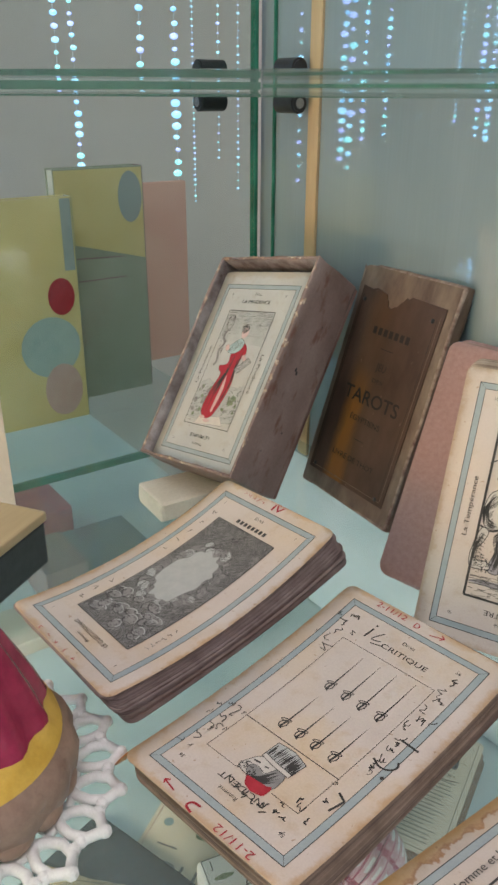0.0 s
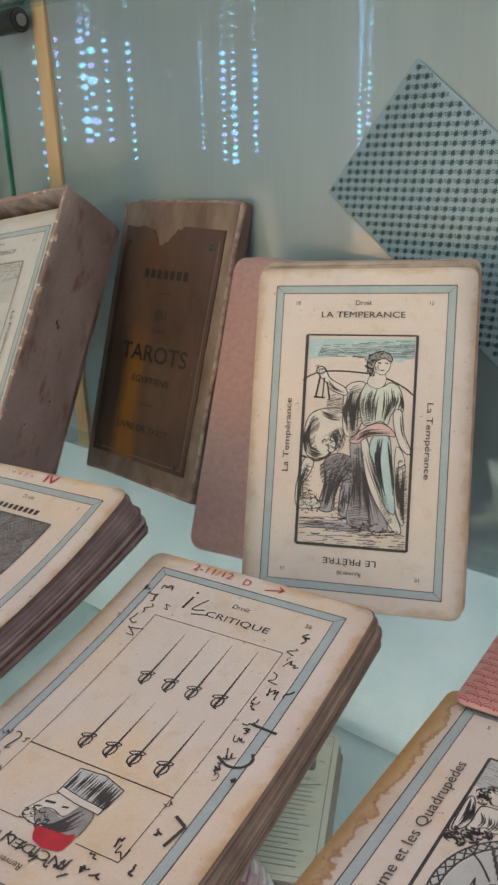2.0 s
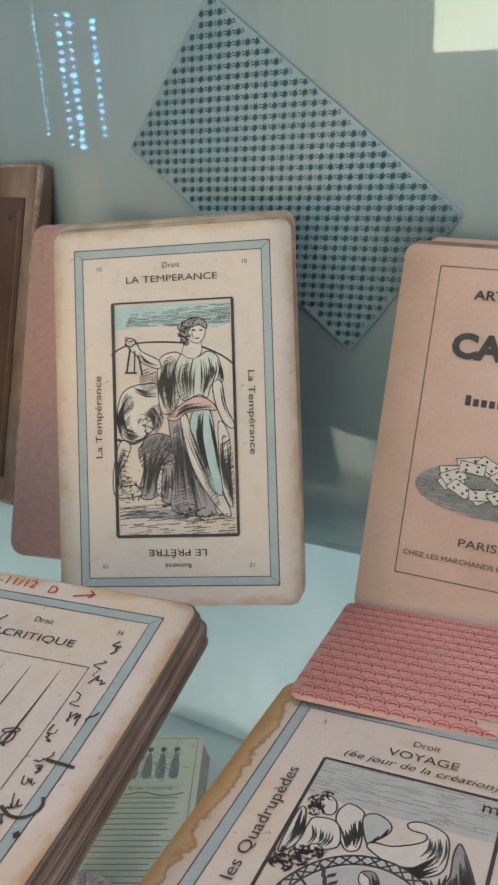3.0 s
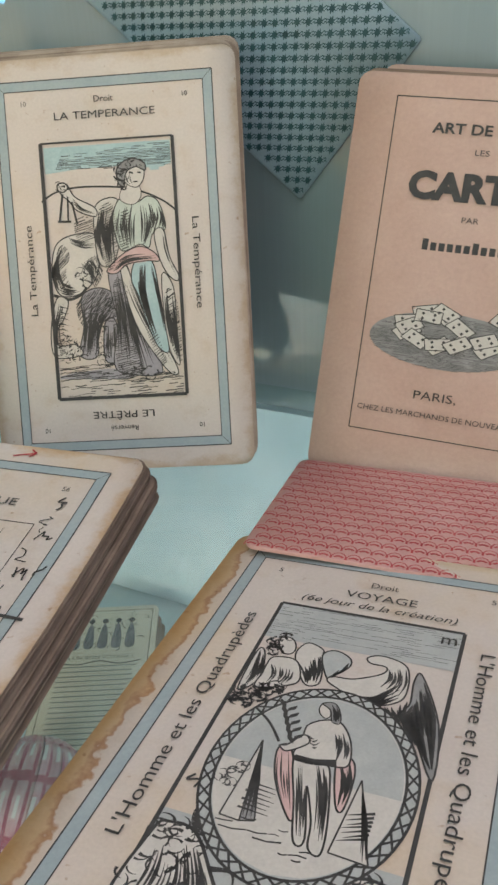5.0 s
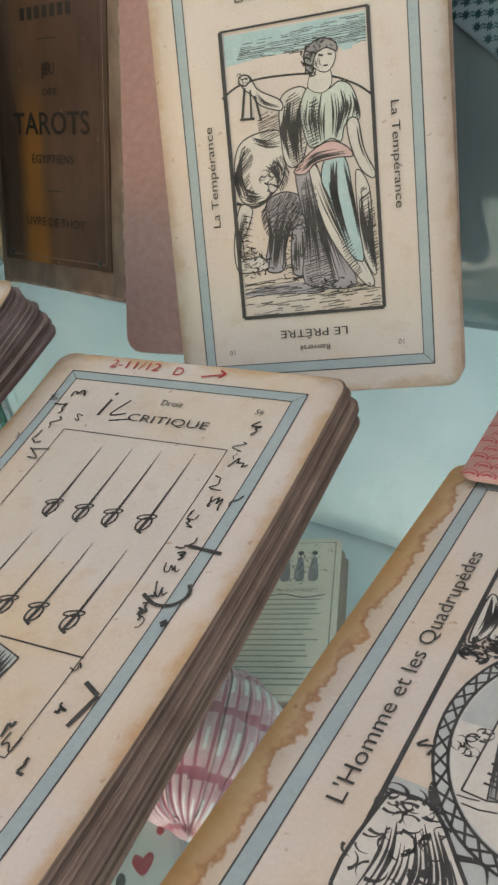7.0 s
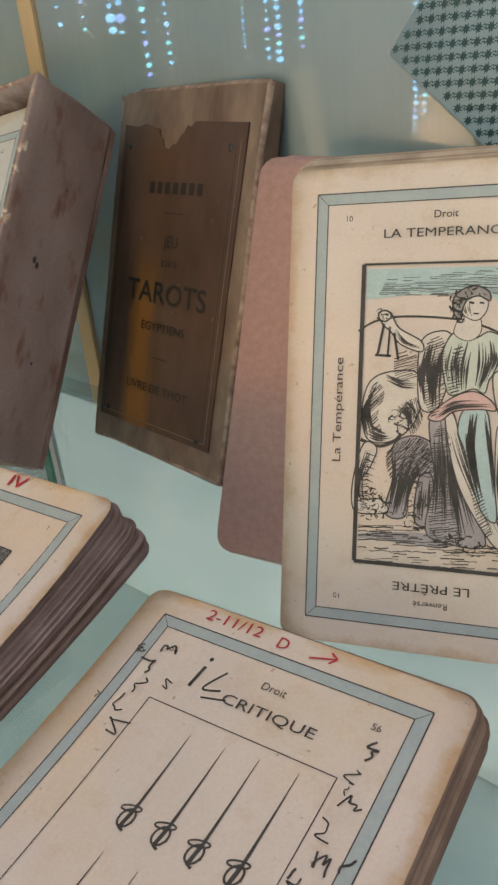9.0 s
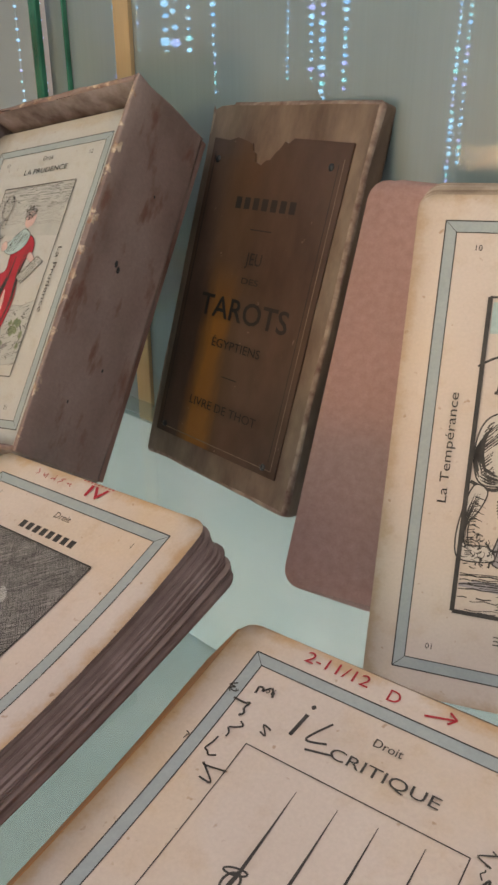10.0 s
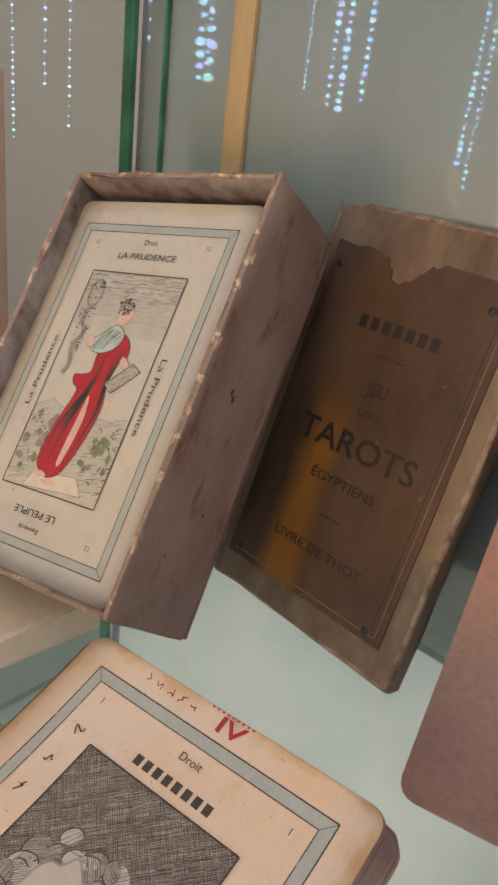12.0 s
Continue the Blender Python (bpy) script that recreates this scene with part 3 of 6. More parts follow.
solid("shelf_edge", block(0.5, 0.0045, 0.0022, 0.0004, (-0.25, -0.004, 0.0)), EDGE_GLASS, on_left(0, 0.0, 0.0015), "green edge of the glass shelf along the pane", "glass edge", kind="structure")
solid("upper_shelf", prism([plan(0.003, 0.003), plan(0.34, 0.003), plan(0.34, 0.07), plan(0.07, 0.36), plan(0.003, 0.36)], 0.204, 0.210), SHELF_GLASS, I4, "clear glass upper shelf held by black clamps", "shelf", kind="structure")
solid("upper_shelf_edge", block(0.33, 0.004, 0.0014, 0.0003, (-0.17, 0.207, 0.0)), EDGE_GLASS, on_left(0, 0.0, 0.0015), "dark green edge of the upper glass shelf", "glass edge", kind="structure")
solid("upper_shelf_edge", block(0.36, 0.002, 0.0014, 0.0003, (0.18, 0.207, 0.0)), EDGE_GLASS, on_right(0, 0.0, 0.0015), "dark green edge of the upper glass shelf", "glass edge", kind="structure")
STRIP = mottled("ochre_wood_and_reflection", (0.44, 0.31, 0.16), (0.57, 0.43, 0.25), 30, 300, 0.5, 0.2, (1, 0.1, 1))
# an ochre reflection in the panel, put in as a thin solid strip
solid("ochre_reflection", block(0.009, 0.5, 0.002, 0.0004, (0.0, 0.13, 0.0)), STRIP, on_right(0.047, 0.0, 0.001), "ochre wooden strip upright on the panel", "strip", kind="structure")


def clamp(at):
    """A black shelf clamp: two rubber barrels on a metal pin."""
    t = thing("shelf_clamp", at, "black rubber shelf clamp with a steel pin", "clamp", "clamps of the upper shelf")
    for k, y in (("lower_barrel", -0.0065), ("upper_barrel", 0.0105)):
        bm = bmesh.new()
        bmesh.ops.create_cone(bm, cap_ends=True, segments=28, radius1=0.0052, radius2=0.0052, depth=0.0185, matrix=Matrix.Translation((0, y, 0.006)) @ Matrix.Rotation(radians(90), 4, "Y"))
        bmesh.ops.bevel(bm, geom=[e for e in bm.edges if len(e.link_faces) == 2 and abs(e.calc_face_angle(0)) > 1], offset=0.001, segments=2, affect="EDGES")
        part(k, bm, BLACK, t)
    bm = bmesh.new()
    bmesh.ops.create_cone(bm, cap_ends=True, segments=16, radius1=0.0026, radius2=0.0026, depth=0.0192, matrix=Matrix.Translation((0, -0.0065, 0.006)) @ Matrix.Rotation(radians(90), 4, "Y"))
    part("pin", bm, METAL, t)
    return t


clamp(on_right(0.036, 0.205, 0.004))
clamp(on_left(0.028, 0.205, -0.022))

# ---- the packs of cards ----
W, H, CORNER = 0.0706, 0.1100, 0.0035


ACRYLIC = glass("clear_acrylic", (0.975, 0.99, 0.985), 0.8, 0.03)


def card_pack(name, label, at, paper, edge, thick, n, bend=(0.0, 0.0, 0.0), lean=False, seed=1, jitter=0.0006, cover=None, slant=(0.0, 0.0)):
    """A pack: slightly shifted cards under a printed top card. Lying, it rests on a clear acrylic block;
    leaning, each card stands behind the one before."""
    rng = random.Random(seed)
    t = thing(name, at, label, "card deck", "packs of old cards")

    def surf(x, y):
        return bend[0] * x * x + bend[1] * y * y + bend[2] * x * y

    rise_k = lean_rise(at) if lean else 0.0
    drift = [0.0, 0.0]
    for k in range(1, n):
        drift = [max(-0.0016, min(0.0016, drift[0] + rng.gauss(0, jitter * 0.5))), max(-0.0016, min(0.0016, drift[1] + rng.gauss(0, jitter * 0.5)))]
        dx, dy, tw = drift[0] + rng.gauss(0, jitter * 0.35), drift[1] + rng.gauss(0, jitter * 0.35), rng.gauss(0, 0.004)
        slid = 1 - (1 - k / n) ** 3
        dx, dy = dx + slant[0] * slid, dy + slant[1] * slid
        size = rng.uniform(-0.0006, 0.0002)
        depth = thick * k / n
        f = 1 - 0.6 * k / n

        def warp(p):
            q = Vector((p.x * math.cos(tw) - p.y * math.sin(tw) + dx, p.x * math.sin(tw) + p.y * math.cos(tw) + (abs(dy) if lean else dy), p.z))
            return q + Vector((0, depth * rise_k, -depth))

        part("card", leaf(bmesh.new(), W + size, H + size, CORNER, -thick / n * 0.8, 0.0, 0, 0, lambda x, y: surf(x, y) * f, 14 if max(bend) > 0.5 else 4, 2, warp), edge, t)
    top = bmesh.new()
    leaf(top, W, H, CORNER, -0.0004, 0.0, 0, 1, surf, 14, 8)
    part("top_card", top, [paper, edge], t)
    if cover:
        part("wrapper", leaf(bmesh.new(), 0.022, 0.108, 0.004, 0.0, 0.0009, 0, 0, flat, 6, 3, lambda p: Vector((-0.0364 - (0.011 - p.x) * 0.55 + p.z, p.y + 0.001, surf(-0.035, p.y) - 0.0012 - (0.011 - p.x) * 0.7 + p.z * 0.5))), cover, t, "tan card wrapper along the pack")
    if not lean:
        def stand(p):
            w = at @ Vector((p.x, p.y, -thick - 0.0006 + surf(p.x, p.y) * 0.25))
            return w if p.z > 0 else Vector((w.x, w.y, 0.0003))

        solid("acrylic_block", leaf(bmesh.new(), 0.046, 0.078, 0.002, -0.001, 0.001, 0, 0, flat, 3, 2, stand), ACRYLIC, I4, "clear acrylic block holding up a card pack", "display block", "acrylic blocks")
    return t, surf


def lean_rise(at):
    b, n = at.to_3x3() @ Vector((0, 1, 0)), at.to_3x3() @ Vector((0, 0, 1))
    return n.z / b.z


AT_TE = axes((0.1071, 0.2636, 0.0548), (0.846, -0.533, 0.026), (0.193, 0.352, 0.916))
AT_CR = axes((0.0248, 0.1941, 0.0218), (0.690, -0.723, 0.045), (0.719, 0.691, 0.075))
AT_ET = axes((-0.0282, 0.2631, 0.0255), (0.647, -0.762, 0.029), (0.745, 0.640, 0.188))
AT_VO = axes((0.0830, 0.1326, 0.0170), (0.616, -0.785, 0.070), (0.788, 0.611, -0.079))

# the robed woman beside a beast
te, surf = card_pack("card_pack", "cream card pack leaning upright, engraved robed figure on top", AT_TE, PAPER, EDGE_PALE, 0.0065, 22, (0.0, 0.0, 0.0), True, 3, slant=(0.0020, 0.0012))
ink = card_frame(Ink(surf))
captions(ink, "10", "LA TEMPERANCE", "LE PRÊTRE", "La Tempérance", tw=27, bw=17)
X, Y = lambda u: -17.7 + 35.4 * u, lambda v: 33.1 - 68.0 * v
P = lambda pts: [(X(u), Y(v)) for u, v in pts]
rng = random.Random(5)
# sky, ground and the arched cape
ink.fill(P([(0.02, 0.015), (0.98, 0.015), (0.98, 0.10), (0.86, 0.125), (0.7, 0.105), (0.35, 0.10), (0.02, 0.115)]), "teal").up()
ink.hatch(P([(0.15, 0.05), (0.55, 0.03), (0.98, 0.02), (0.98, 0.11), (0.75, 0.10), (0.6, 0.11), (0.1, 0.10)]), 0.0, 0.55, 0.26, "black", 0.2, 0.08, rng)
ink.fill(P([(0.02, 0.90), (0.4, 0.885), (0.9, 0.90), (0.5, 0.93), (0.02, 0.925)]), "mauve").up()
ink.hatch(P([(0.02, 0.87), (0.55, 0.86), (0.98, 0.92), (0.98, 0.95), (0.02, 0.93)]), 0.05, 0.8, 0.42, "black", 0.25, 0.25, rng)
ink.hatch(P([(0.02, 0.95), (0.6, 0.94), (0.98, 0.955), (0.98, 0.995), (0.02, 0.995)]), 0.06, 1.0, 0.36, "black", 0.4, 0.25, rng)
ink.line(smooth(P([(-0.024, 0.220), (0.091, 0.186), (0.274, 0.172), (0.574, 0.181), (0.750, 0.204), (0.904, 0.243), (0.997, 0.282)]), False), 0.5)
# the beast: head, ear, trunk, legs
ink.up().shape(P([(0.024, 0.446), (0.076, 0.381), (0.201, 0.353), (0.361, 0.356), (0.396, 0.431), (0.351, 0.525), (0.220, 0.584), (0.078, 0.588), (0.024, 0.532)]), "white", "black", 0.45)
ink.flow(P([(0.030, 0.436), (0.014, 0.503), (0.049, 0.573)]), P([(0.135, 0.385), (0.068, 0.468), (0.116, 0.558)]), 9, 0.75, "black", 3)
ink.flow(P([(0.160, 0.362), (0.269, 0.381), (0.358, 0.375)]), P([(0.175, 0.388), (0.272, 0.408), (0.384, 0.411)]), 6, 0.4, "black", 4)
ink.flow(P([(0.221, 0.468), (0.295, 0.502), (0.320, 0.538)]), P([(0.305, 0.445), (0.360, 0.477), (0.345, 0.515)]), 7, 0.6, "black", 5)
ink.flow(P([(0.070, 0.526), (0.146, 0.550), (0.203, 0.564)]), P([(0.041, 0.572), (0.139, 0.588), (0.233, 0.575)]), 6, 0.5, "black", 6)
ink.line(smooth(P([(0.015, 0.584), (0.136, 0.604), (0.232, 0.585), (0.277, 0.559)]), False), 0.8).curls(smooth(P([(0.219, 0.478), (0.333, 0.466), (0.328, 0.539), (0.227, 0.546)])), 8, 1.3, 0.45, 3)
for poly in (P([(0.229, 0.598), (0.364, 0.564), (0.498, 0.602), (0.493, 0.693), (0.347, 0.702), (0.324, 0.832), (0.188, 0.827), (0.233, 0.710)]), P([(0.399, 0.702), (0.484, 0.700), (0.482, 0.846), (0.381, 0.847)])):
    ink.fill(smooth(poly), "mauve").up().line(smooth(poly), 0.35, "black", True)
ink.flow(P([(0.234, 0.614), (0.233, 0.710), (0.197, 0.824)]), P([(0.498, 0.602), (0.379, 0.701), (0.324, 0.832)]), 12, 0.7, "black", 7)
ink.flow(P([(0.407, 0.706), (0.397, 0.779), (0.390, 0.844)]), P([(0.483, 0.704), (0.477, 0.784), (0.478, 0.846)]), 6, 0.6, "black", 8)
ink.hatch(smooth(P([(0.255, 0.611), (0.476, 0.610), (0.482, 0.688), (0.260, 0.693)])), 0.5, 0.8, 0.36, "black", 0.3, 0.2, rng)
ink.up().shape(P([(0.037, 0.597), (0.123, 0.610), (0.087, 0.672), (0.022, 0.725), (0.027, 0.784), (0.164, 0.783), (0.204, 0.824), (0.034, 0.836), (-0.026, 0.809), (-0.024, 0.713)]), "white", "black", 0.42)
ink.flow(P([(0.025, 0.619), (-0.009, 0.714), (-0.000, 0.801)]), P([(0.105, 0.621), (0.039, 0.717), (0.054, 0.814)]), 5, 0.5, "black", 9)
for k in range(9):
    ink.line([(X(0.055 + 0.004 * (k % 3)), Y(0.63 + 0.022 * k)), (X(0.13 - 0.006 * k), Y(0.64 + 0.022 * k))], 0.4, "black", taper=True)
ink.curls(smooth(P([(0.016, 0.754), (0.207, 0.766), (0.214, 0.840), (0.014, 0.835)])), 12, 1.2, 0.4, 6).curls(smooth(P([(0.356, 0.718), (0.436, 0.724), (0.432, 0.855), (0.333, 0.848)])), 12, 1.1, 0.4, 7)
ink.hatch(smooth(P([(0.05, 0.45), (0.11, 0.39), (0.16, 0.43), (0.12, 0.50), (0.17, 0.58), (0.08, 0.57)])), 0.8, 0.7, 0.42, "black", 0.1, 0.2, rng)
ink.hatch(smooth(P([(0.30, 0.46), (0.40, 0.44), (0.40, 0.52), (0.33, 0.56)])), 1.9, 0.7, 0.36, "black", 0.15, 0.2, rng)
ink.hatch(smooth(P([(0.19, 0.62), (0.36, 0.57), (0.46, 0.60), (0.44, 0.68), (0.24, 0.72)])), 0.9, 0.7, 0.42, "black", 0.1, 0.2, rng)
ink.hatch(smooth(P([(0.22, 0.30), (0.34, 0.29), (0.38, 0.36), (0.24, 0.38)])), 0.3, 0.8, 0.34, "black", 0.2, 0.2, rng)
ink.hatch(P([(0.03, 0.66), (0.08, 0.62), (0.07, 0.84), (0.03, 0.85)]), 0.2, 0.8, 0.36, "black", 0.2, 0.2, rng)
# robe: dark left side, bodice, sleeve, skirts, sash
ink.up().shape(P([(0.380, 0.253), (0.507, 0.219), (0.574, 0.246), (0.528, 0.324), (0.546, 0.403), (0.484, 0.476), (0.396, 0.474), (0.367, 0.391)]), "white", "black", 0.4)
ink.flow(P([(0.390, 0.267), (0.368, 0.362), (0.405, 0.471)]), P([(0.561, 0.249), (0.518, 0.333), (0.510, 0.468)]), 13, 0.75, "black", 11)
ink.up().shape(P([(0.542, 0.248), (0.594, 0.224), (0.703, 0.243), (0.787, 0.222), (0.870, 0.250), (0.909, 0.349), (0.809, 0.366), (0.776, 0.418), (0.706, 0.405), (0.581, 0.428), (0.536, 0.392), (0.511, 0.304)]), "sage", "black", 0.4)
ink.flow(P([(0.561, 0.249), (0.528, 0.324), (0.560, 0.413)]), P([(0.702, 0.249), (0.671, 0.334), (0.665, 0.410)]), 9, 0.6, "black", 12)
ink.flow(P([(0.722, 0.250), (0.728, 0.328), (0.714, 0.404)]), P([(0.843, 0.248), (0.860, 0.307), (0.777, 0.410)]), 8, 0.6, "black", 13)
ink.flow(P([(0.854, 0.253), (0.876, 0.308), (0.843, 0.360)]), P([(0.895, 0.290), (0.912, 0.330), (0.892, 0.356)]), 5, 0.6, "black", 14)
ink.up().shape(P([(0.823, 0.359), (0.892, 0.354), (0.926, 0.457), (0.988, 0.532), (0.968, 0.554), (0.894, 0.518), (0.837, 0.437)]), "white", "black", 0.42)
ink.flow(P([(0.880, 0.376), (0.898, 0.455), (0.956, 0.530)]), P([(0.897, 0.368), (0.923, 0.447), (0.980, 0.532)]), 3, 0.35, "black", 15)
ink.up().shape(P([(0.861, 0.524), (0.943, 0.579), (0.951, 0.738), (0.957, 0.883), (0.888, 0.821), (0.861, 0.703)]), "white", "black", 0.35)
ink.flow(P([(0.866, 0.539), (0.871, 0.694), (0.902, 0.831)]), P([(0.943, 0.579), (0.951, 0.738), (0.959, 0.874)]), 8, 0.7, "black", 16)
ink.up().shape(P([(0.456, 0.497), (0.588, 0.479), (0.634, 0.582), (0.665, 0.719), (0.824, 0.907), (0.551, 0.909), (0.450, 0.867), (0.498, 0.708), (0.468, 0.610)]), "mauve", "black", 0.4)
ink.flow(P([(0.469, 0.513), (0.494, 0.689), (0.475, 0.881)]), P([(0.602, 0.493), (0.661, 0.700), (0.786, 0.897)]), 17, 0.7, "black", 17)
ink.up().shape(P([(0.545, 0.495), (0.598, 0.491), (0.660, 0.594), (0.760, 0.706), (0.939, 0.896), (0.872, 0.910), (0.688, 0.769), (0.598, 0.647)]), "white", "black", 0.4)
ink.flow(P([(0.560, 0.504), (0.631, 0.640), (0.865, 0.902)]), P([(0.601, 0.499), (0.749, 0.702), (0.923, 0.895)]), 5, 0.45, "black", 18)
ink.up().shape(P([(0.662, 0.472), (0.790, 0.473), (0.832, 0.595), (0.864, 0.732), (0.878, 0.830), (0.794, 0.805), (0.724, 0.708), (0.670, 0.604), (0.625, 0.539)]), "teal", "black", 0.42)
ink.flow(P([(0.667, 0.488), (0.680, 0.595), (0.776, 0.775)]), P([(0.740, 0.483), (0.729, 0.588), (0.807, 0.777)]), 6, 0.85, "black", 19)
ink.flow(P([(0.772, 0.485), (0.813, 0.613), (0.861, 0.790)]), P([(0.793, 0.481), (0.837, 0.615), (0.882, 0.811)]), 3, 0.5, "black", 20)
ink.up().shape(P([(0.440, 0.500), (0.571, 0.439), (0.704, 0.413), (0.812, 0.439), (0.846, 0.473), (0.742, 0.470), (0.600, 0.480), (0.514, 0.512)]), "pink", "black", 0.4)
ink.flow(P([(0.465, 0.494), (0.594, 0.448), (0.796, 0.442)]), P([(0.514, 0.509), (0.621, 0.477), (0.831, 0.468)]), 6, 0.5, "black", 21)
for poly, turn, gap in (
        ([(0.41, 0.27), (0.52, 0.25), (0.53, 0.44), (0.46, 0.50), (0.41, 0.42)], 0.4, 0.8),
        ([(0.48, 0.56), (0.58, 0.56), (0.60, 0.72), (0.68, 0.90), (0.48, 0.89)], 0.2, 0.8),
        ([(0.88, 0.60), (0.96, 0.62), (0.98, 0.86), (0.90, 0.80)], 0.5, 0.8),
        ([(0.58, 0.28), (0.64, 0.28), (0.62, 0.42), (0.55, 0.40)], 0.3, 1.0),
        ([(0.66, 0.60), (0.74, 0.66), (0.86, 0.88), (0.76, 0.82)], 0.6, 1.0)):
    ink.hatch(smooth(P(poly)), turn, gap, 0.38, "black", 0.15, 0.2, rng)
# raised arm with a bridle, neck, plain head and hair
ink.up().shape(P([(0.107, 0.161), (0.180, 0.159), (0.235, 0.209), (0.380, 0.253), (0.382, 0.288), (0.250, 0.263), (0.185, 0.221), (0.133, 0.198)]), "white", "black", 0.42)
ink.flow(P([(0.194, 0.217), (0.258, 0.260), (0.375, 0.283)]), P([(0.219, 0.211), (0.280, 0.250), (0.377, 0.272)]), 3, 0.4, "black", 22)
ink.line(P([(0.142, 0.195), (0.107, 0.297)]), 0.6).line(P([(0.180, 0.205), (0.171, 0.301)]), 0.45).line(P([(0.090, 0.299), (0.194, 0.302)]), 0.6).line(P([(0.208, 0.226), (0.240, 0.315)]), 0.55)
ink.up().fill(smooth(P([(0.108, 0.158), (0.157, 0.153), (0.186, 0.171), (0.151, 0.188), (0.112, 0.181)])), "white").up().line(smooth(P([(0.108, 0.158), (0.157, 0.153), (0.186, 0.171), (0.151, 0.188), (0.112, 0.181)])), 0.4, "black", True).curls(smooth(P([(0.108, 0.158), (0.157, 0.153), (0.186, 0.171), (0.151, 0.188), (0.112, 0.181)])), 3, 0.8, 0.4, 25)
ink.up().shape(P([(0.620, 0.172), (0.717, 0.167), (0.739, 0.222), (0.669, 0.252), (0.577, 0.227)]), "white", "black", 0.25)
ink.up().shape(P([(0.615, 0.108), (0.698, 0.092), (0.766, 0.116), (0.767, 0.155), (0.713, 0.186), (0.643, 0.174), (0.608, 0.144)]), "white", "black", 0.3)
ink.flow(P([(0.619, 0.129), (0.630, 0.157), (0.659, 0.175)]), P([(0.668, 0.125), (0.671, 0.152), (0.683, 0.176)]), 4, 0.35, "black", 23)
ink.line(P([(0.660, 0.128), (0.691, 0.132)]), 0.5).line(P([(0.723, 0.130), (0.751, 0.132)]), 0.4).line(P([(0.689, 0.165), (0.721, 0.165)]), 0.35)
hair = smooth(P([(0.576, 0.169), (0.565, 0.118), (0.619, 0.087), (0.701, 0.077), (0.778, 0.097), (0.781, 0.125), (0.719, 0.109), (0.653, 0.120), (0.624, 0.149), (0.618, 0.180)]))
ink.up().fill(hair, "grey").up().line(hair, 0.35, "black", True).curls(hair, 16, 0.9, 0.5, 9)
ink.curls(smooth(P([(0.508, 0.879), (0.866, 0.897), (0.880, 0.930), (0.522, 0.913)])), 12, 1.0, 0.4, 10)
ink.up()
ink.line(P([(0, 1), (0, 0)]), 1.0).line(P([(0, 0), (1, 0)]), 0.5).line(P([(1, 0), (1, 1)]), 0.9).line(P([(0, 1), (1, 1)]), 0.9)
ink.lay(te)

# eight swords over a bearded head's plain outline
cr, surf = card_pack("card_pack", "cream card pack lying flat, eight engraved swords and handwriting", AT_CR, PAPER_TEA, EDGE_BROWN, 0.0100, 40, (0.0, 1.06, -0.9), False, 4, 0.0005, TAN, (0.0, 0.0010))
ink = card_frame(Ink(surf))
ink.text("Droit", 1.6, 42.0, 1.7).text("CRITIQUE", 3.2, 36.8, 2.2, 0, "black", 19)
ink.line([(-13.4, 41.6), (-14.0, 36.6)], 0.75).fill(oval(-13.2, 43.4, 0.5, 0.5, 10), "black").line(smooth([(-8.6, 42.0), (-11.2, 37.2), (-7.6, 38.0)], False), 0.45).line([(-10.4, 35.4), (-5.6, 36.6)], 0.4)
ink.text("INCIDENT", 2, -38.8, 2.2, 180, "black", 19).text("Renversé", 0, -42.8, 1.5, 180)
for sx in (-1, 1):
    ink.text("56", sx * 21.5, 42.4, 1.4).text("56", sx * 21.5, -42.4, 1.4, 180)
ink.line([(-19.5, 31.5), (19.5, 31.5)], 0.2).line([(-19.5, 31.5), (-19.5, -34)], 0.2).line([(19.5, 31.5), (19.5, -34)], 0.2).line([(-19.5, -16.8), (19.8, -16.8)], 0.32)
ink.line([(-19.5, -34), (-6, -34)], 0.2).line([(9, -34), (19.5, -34)], 0.2)


def sword(x, y0, y1):
    """A sword, hilt down, tip up, with a ringed guard."""
    ink.line([(x, y0), (x + 0.2, y1)], 0.62, "black", taper=True)
    ink.line(oval(x - 0.6, y0 - 0.2, 1.9, 0.55, 14, 0.25), 0.35, "black", True)
    ink.line(oval(x - 0.3, y0 - 1.9, 1.25, 1.7, 16, -0.3), 0.42, "black", True).line([(x, y0), (x - 0.4, y0 - 3.4)], 0.75)
    ink.line([(x - 0.6, y0 - 3.6), (x + 0.5, y0 - 4.0)], 0.5).line([(x + 0.8, y0 - 0.8), (x + 1.1, y0 - 2.4)], 0.3)


for k, x in enumerate((-7.6, -0.5, 6.1, 13.4)):
    sword(x, 12.6, 28.0 + 0.5 * k)
    sword(x - 0.1, -9.6, 4.6)
ink.shape([(-6.0, -33.0), (-5.2, -29.0), (-3.0, -25.8), (2.0, -25.2), (6.4, -26.0), (8.2, -28.5), (7.2, -33.4), (0.5, -34.0)], "white", "black", 0.3)
ink.up().shape([(-1.6, -33.6), (-3.4, -30.5), (-1.0, -29.4), (2.4, -30.0), (4.2, -26.2), (7.4, -26.8), (8.4, -29.5), (7.4, -33.6)], "grey", "black", 0.25)
ink.flow([(-1.4, -33), (2.0, -32), (4.6, -27)], [(2, -34.0), (5.6, -32.6), (8.2, -28.5)], 12, 0.7, "black", 61).curls(smooth([(-5.8, -33), (-5.6, -30.6), (-2, -30.4), (0.6, -34)]), 12, 0.9, 0.5, 20)
ink.line([(-4.0, -28.4), (-1.6, -28.0)], 0.6).line([(0.4, -28.2), (1.8, -27.8)], 0.5)
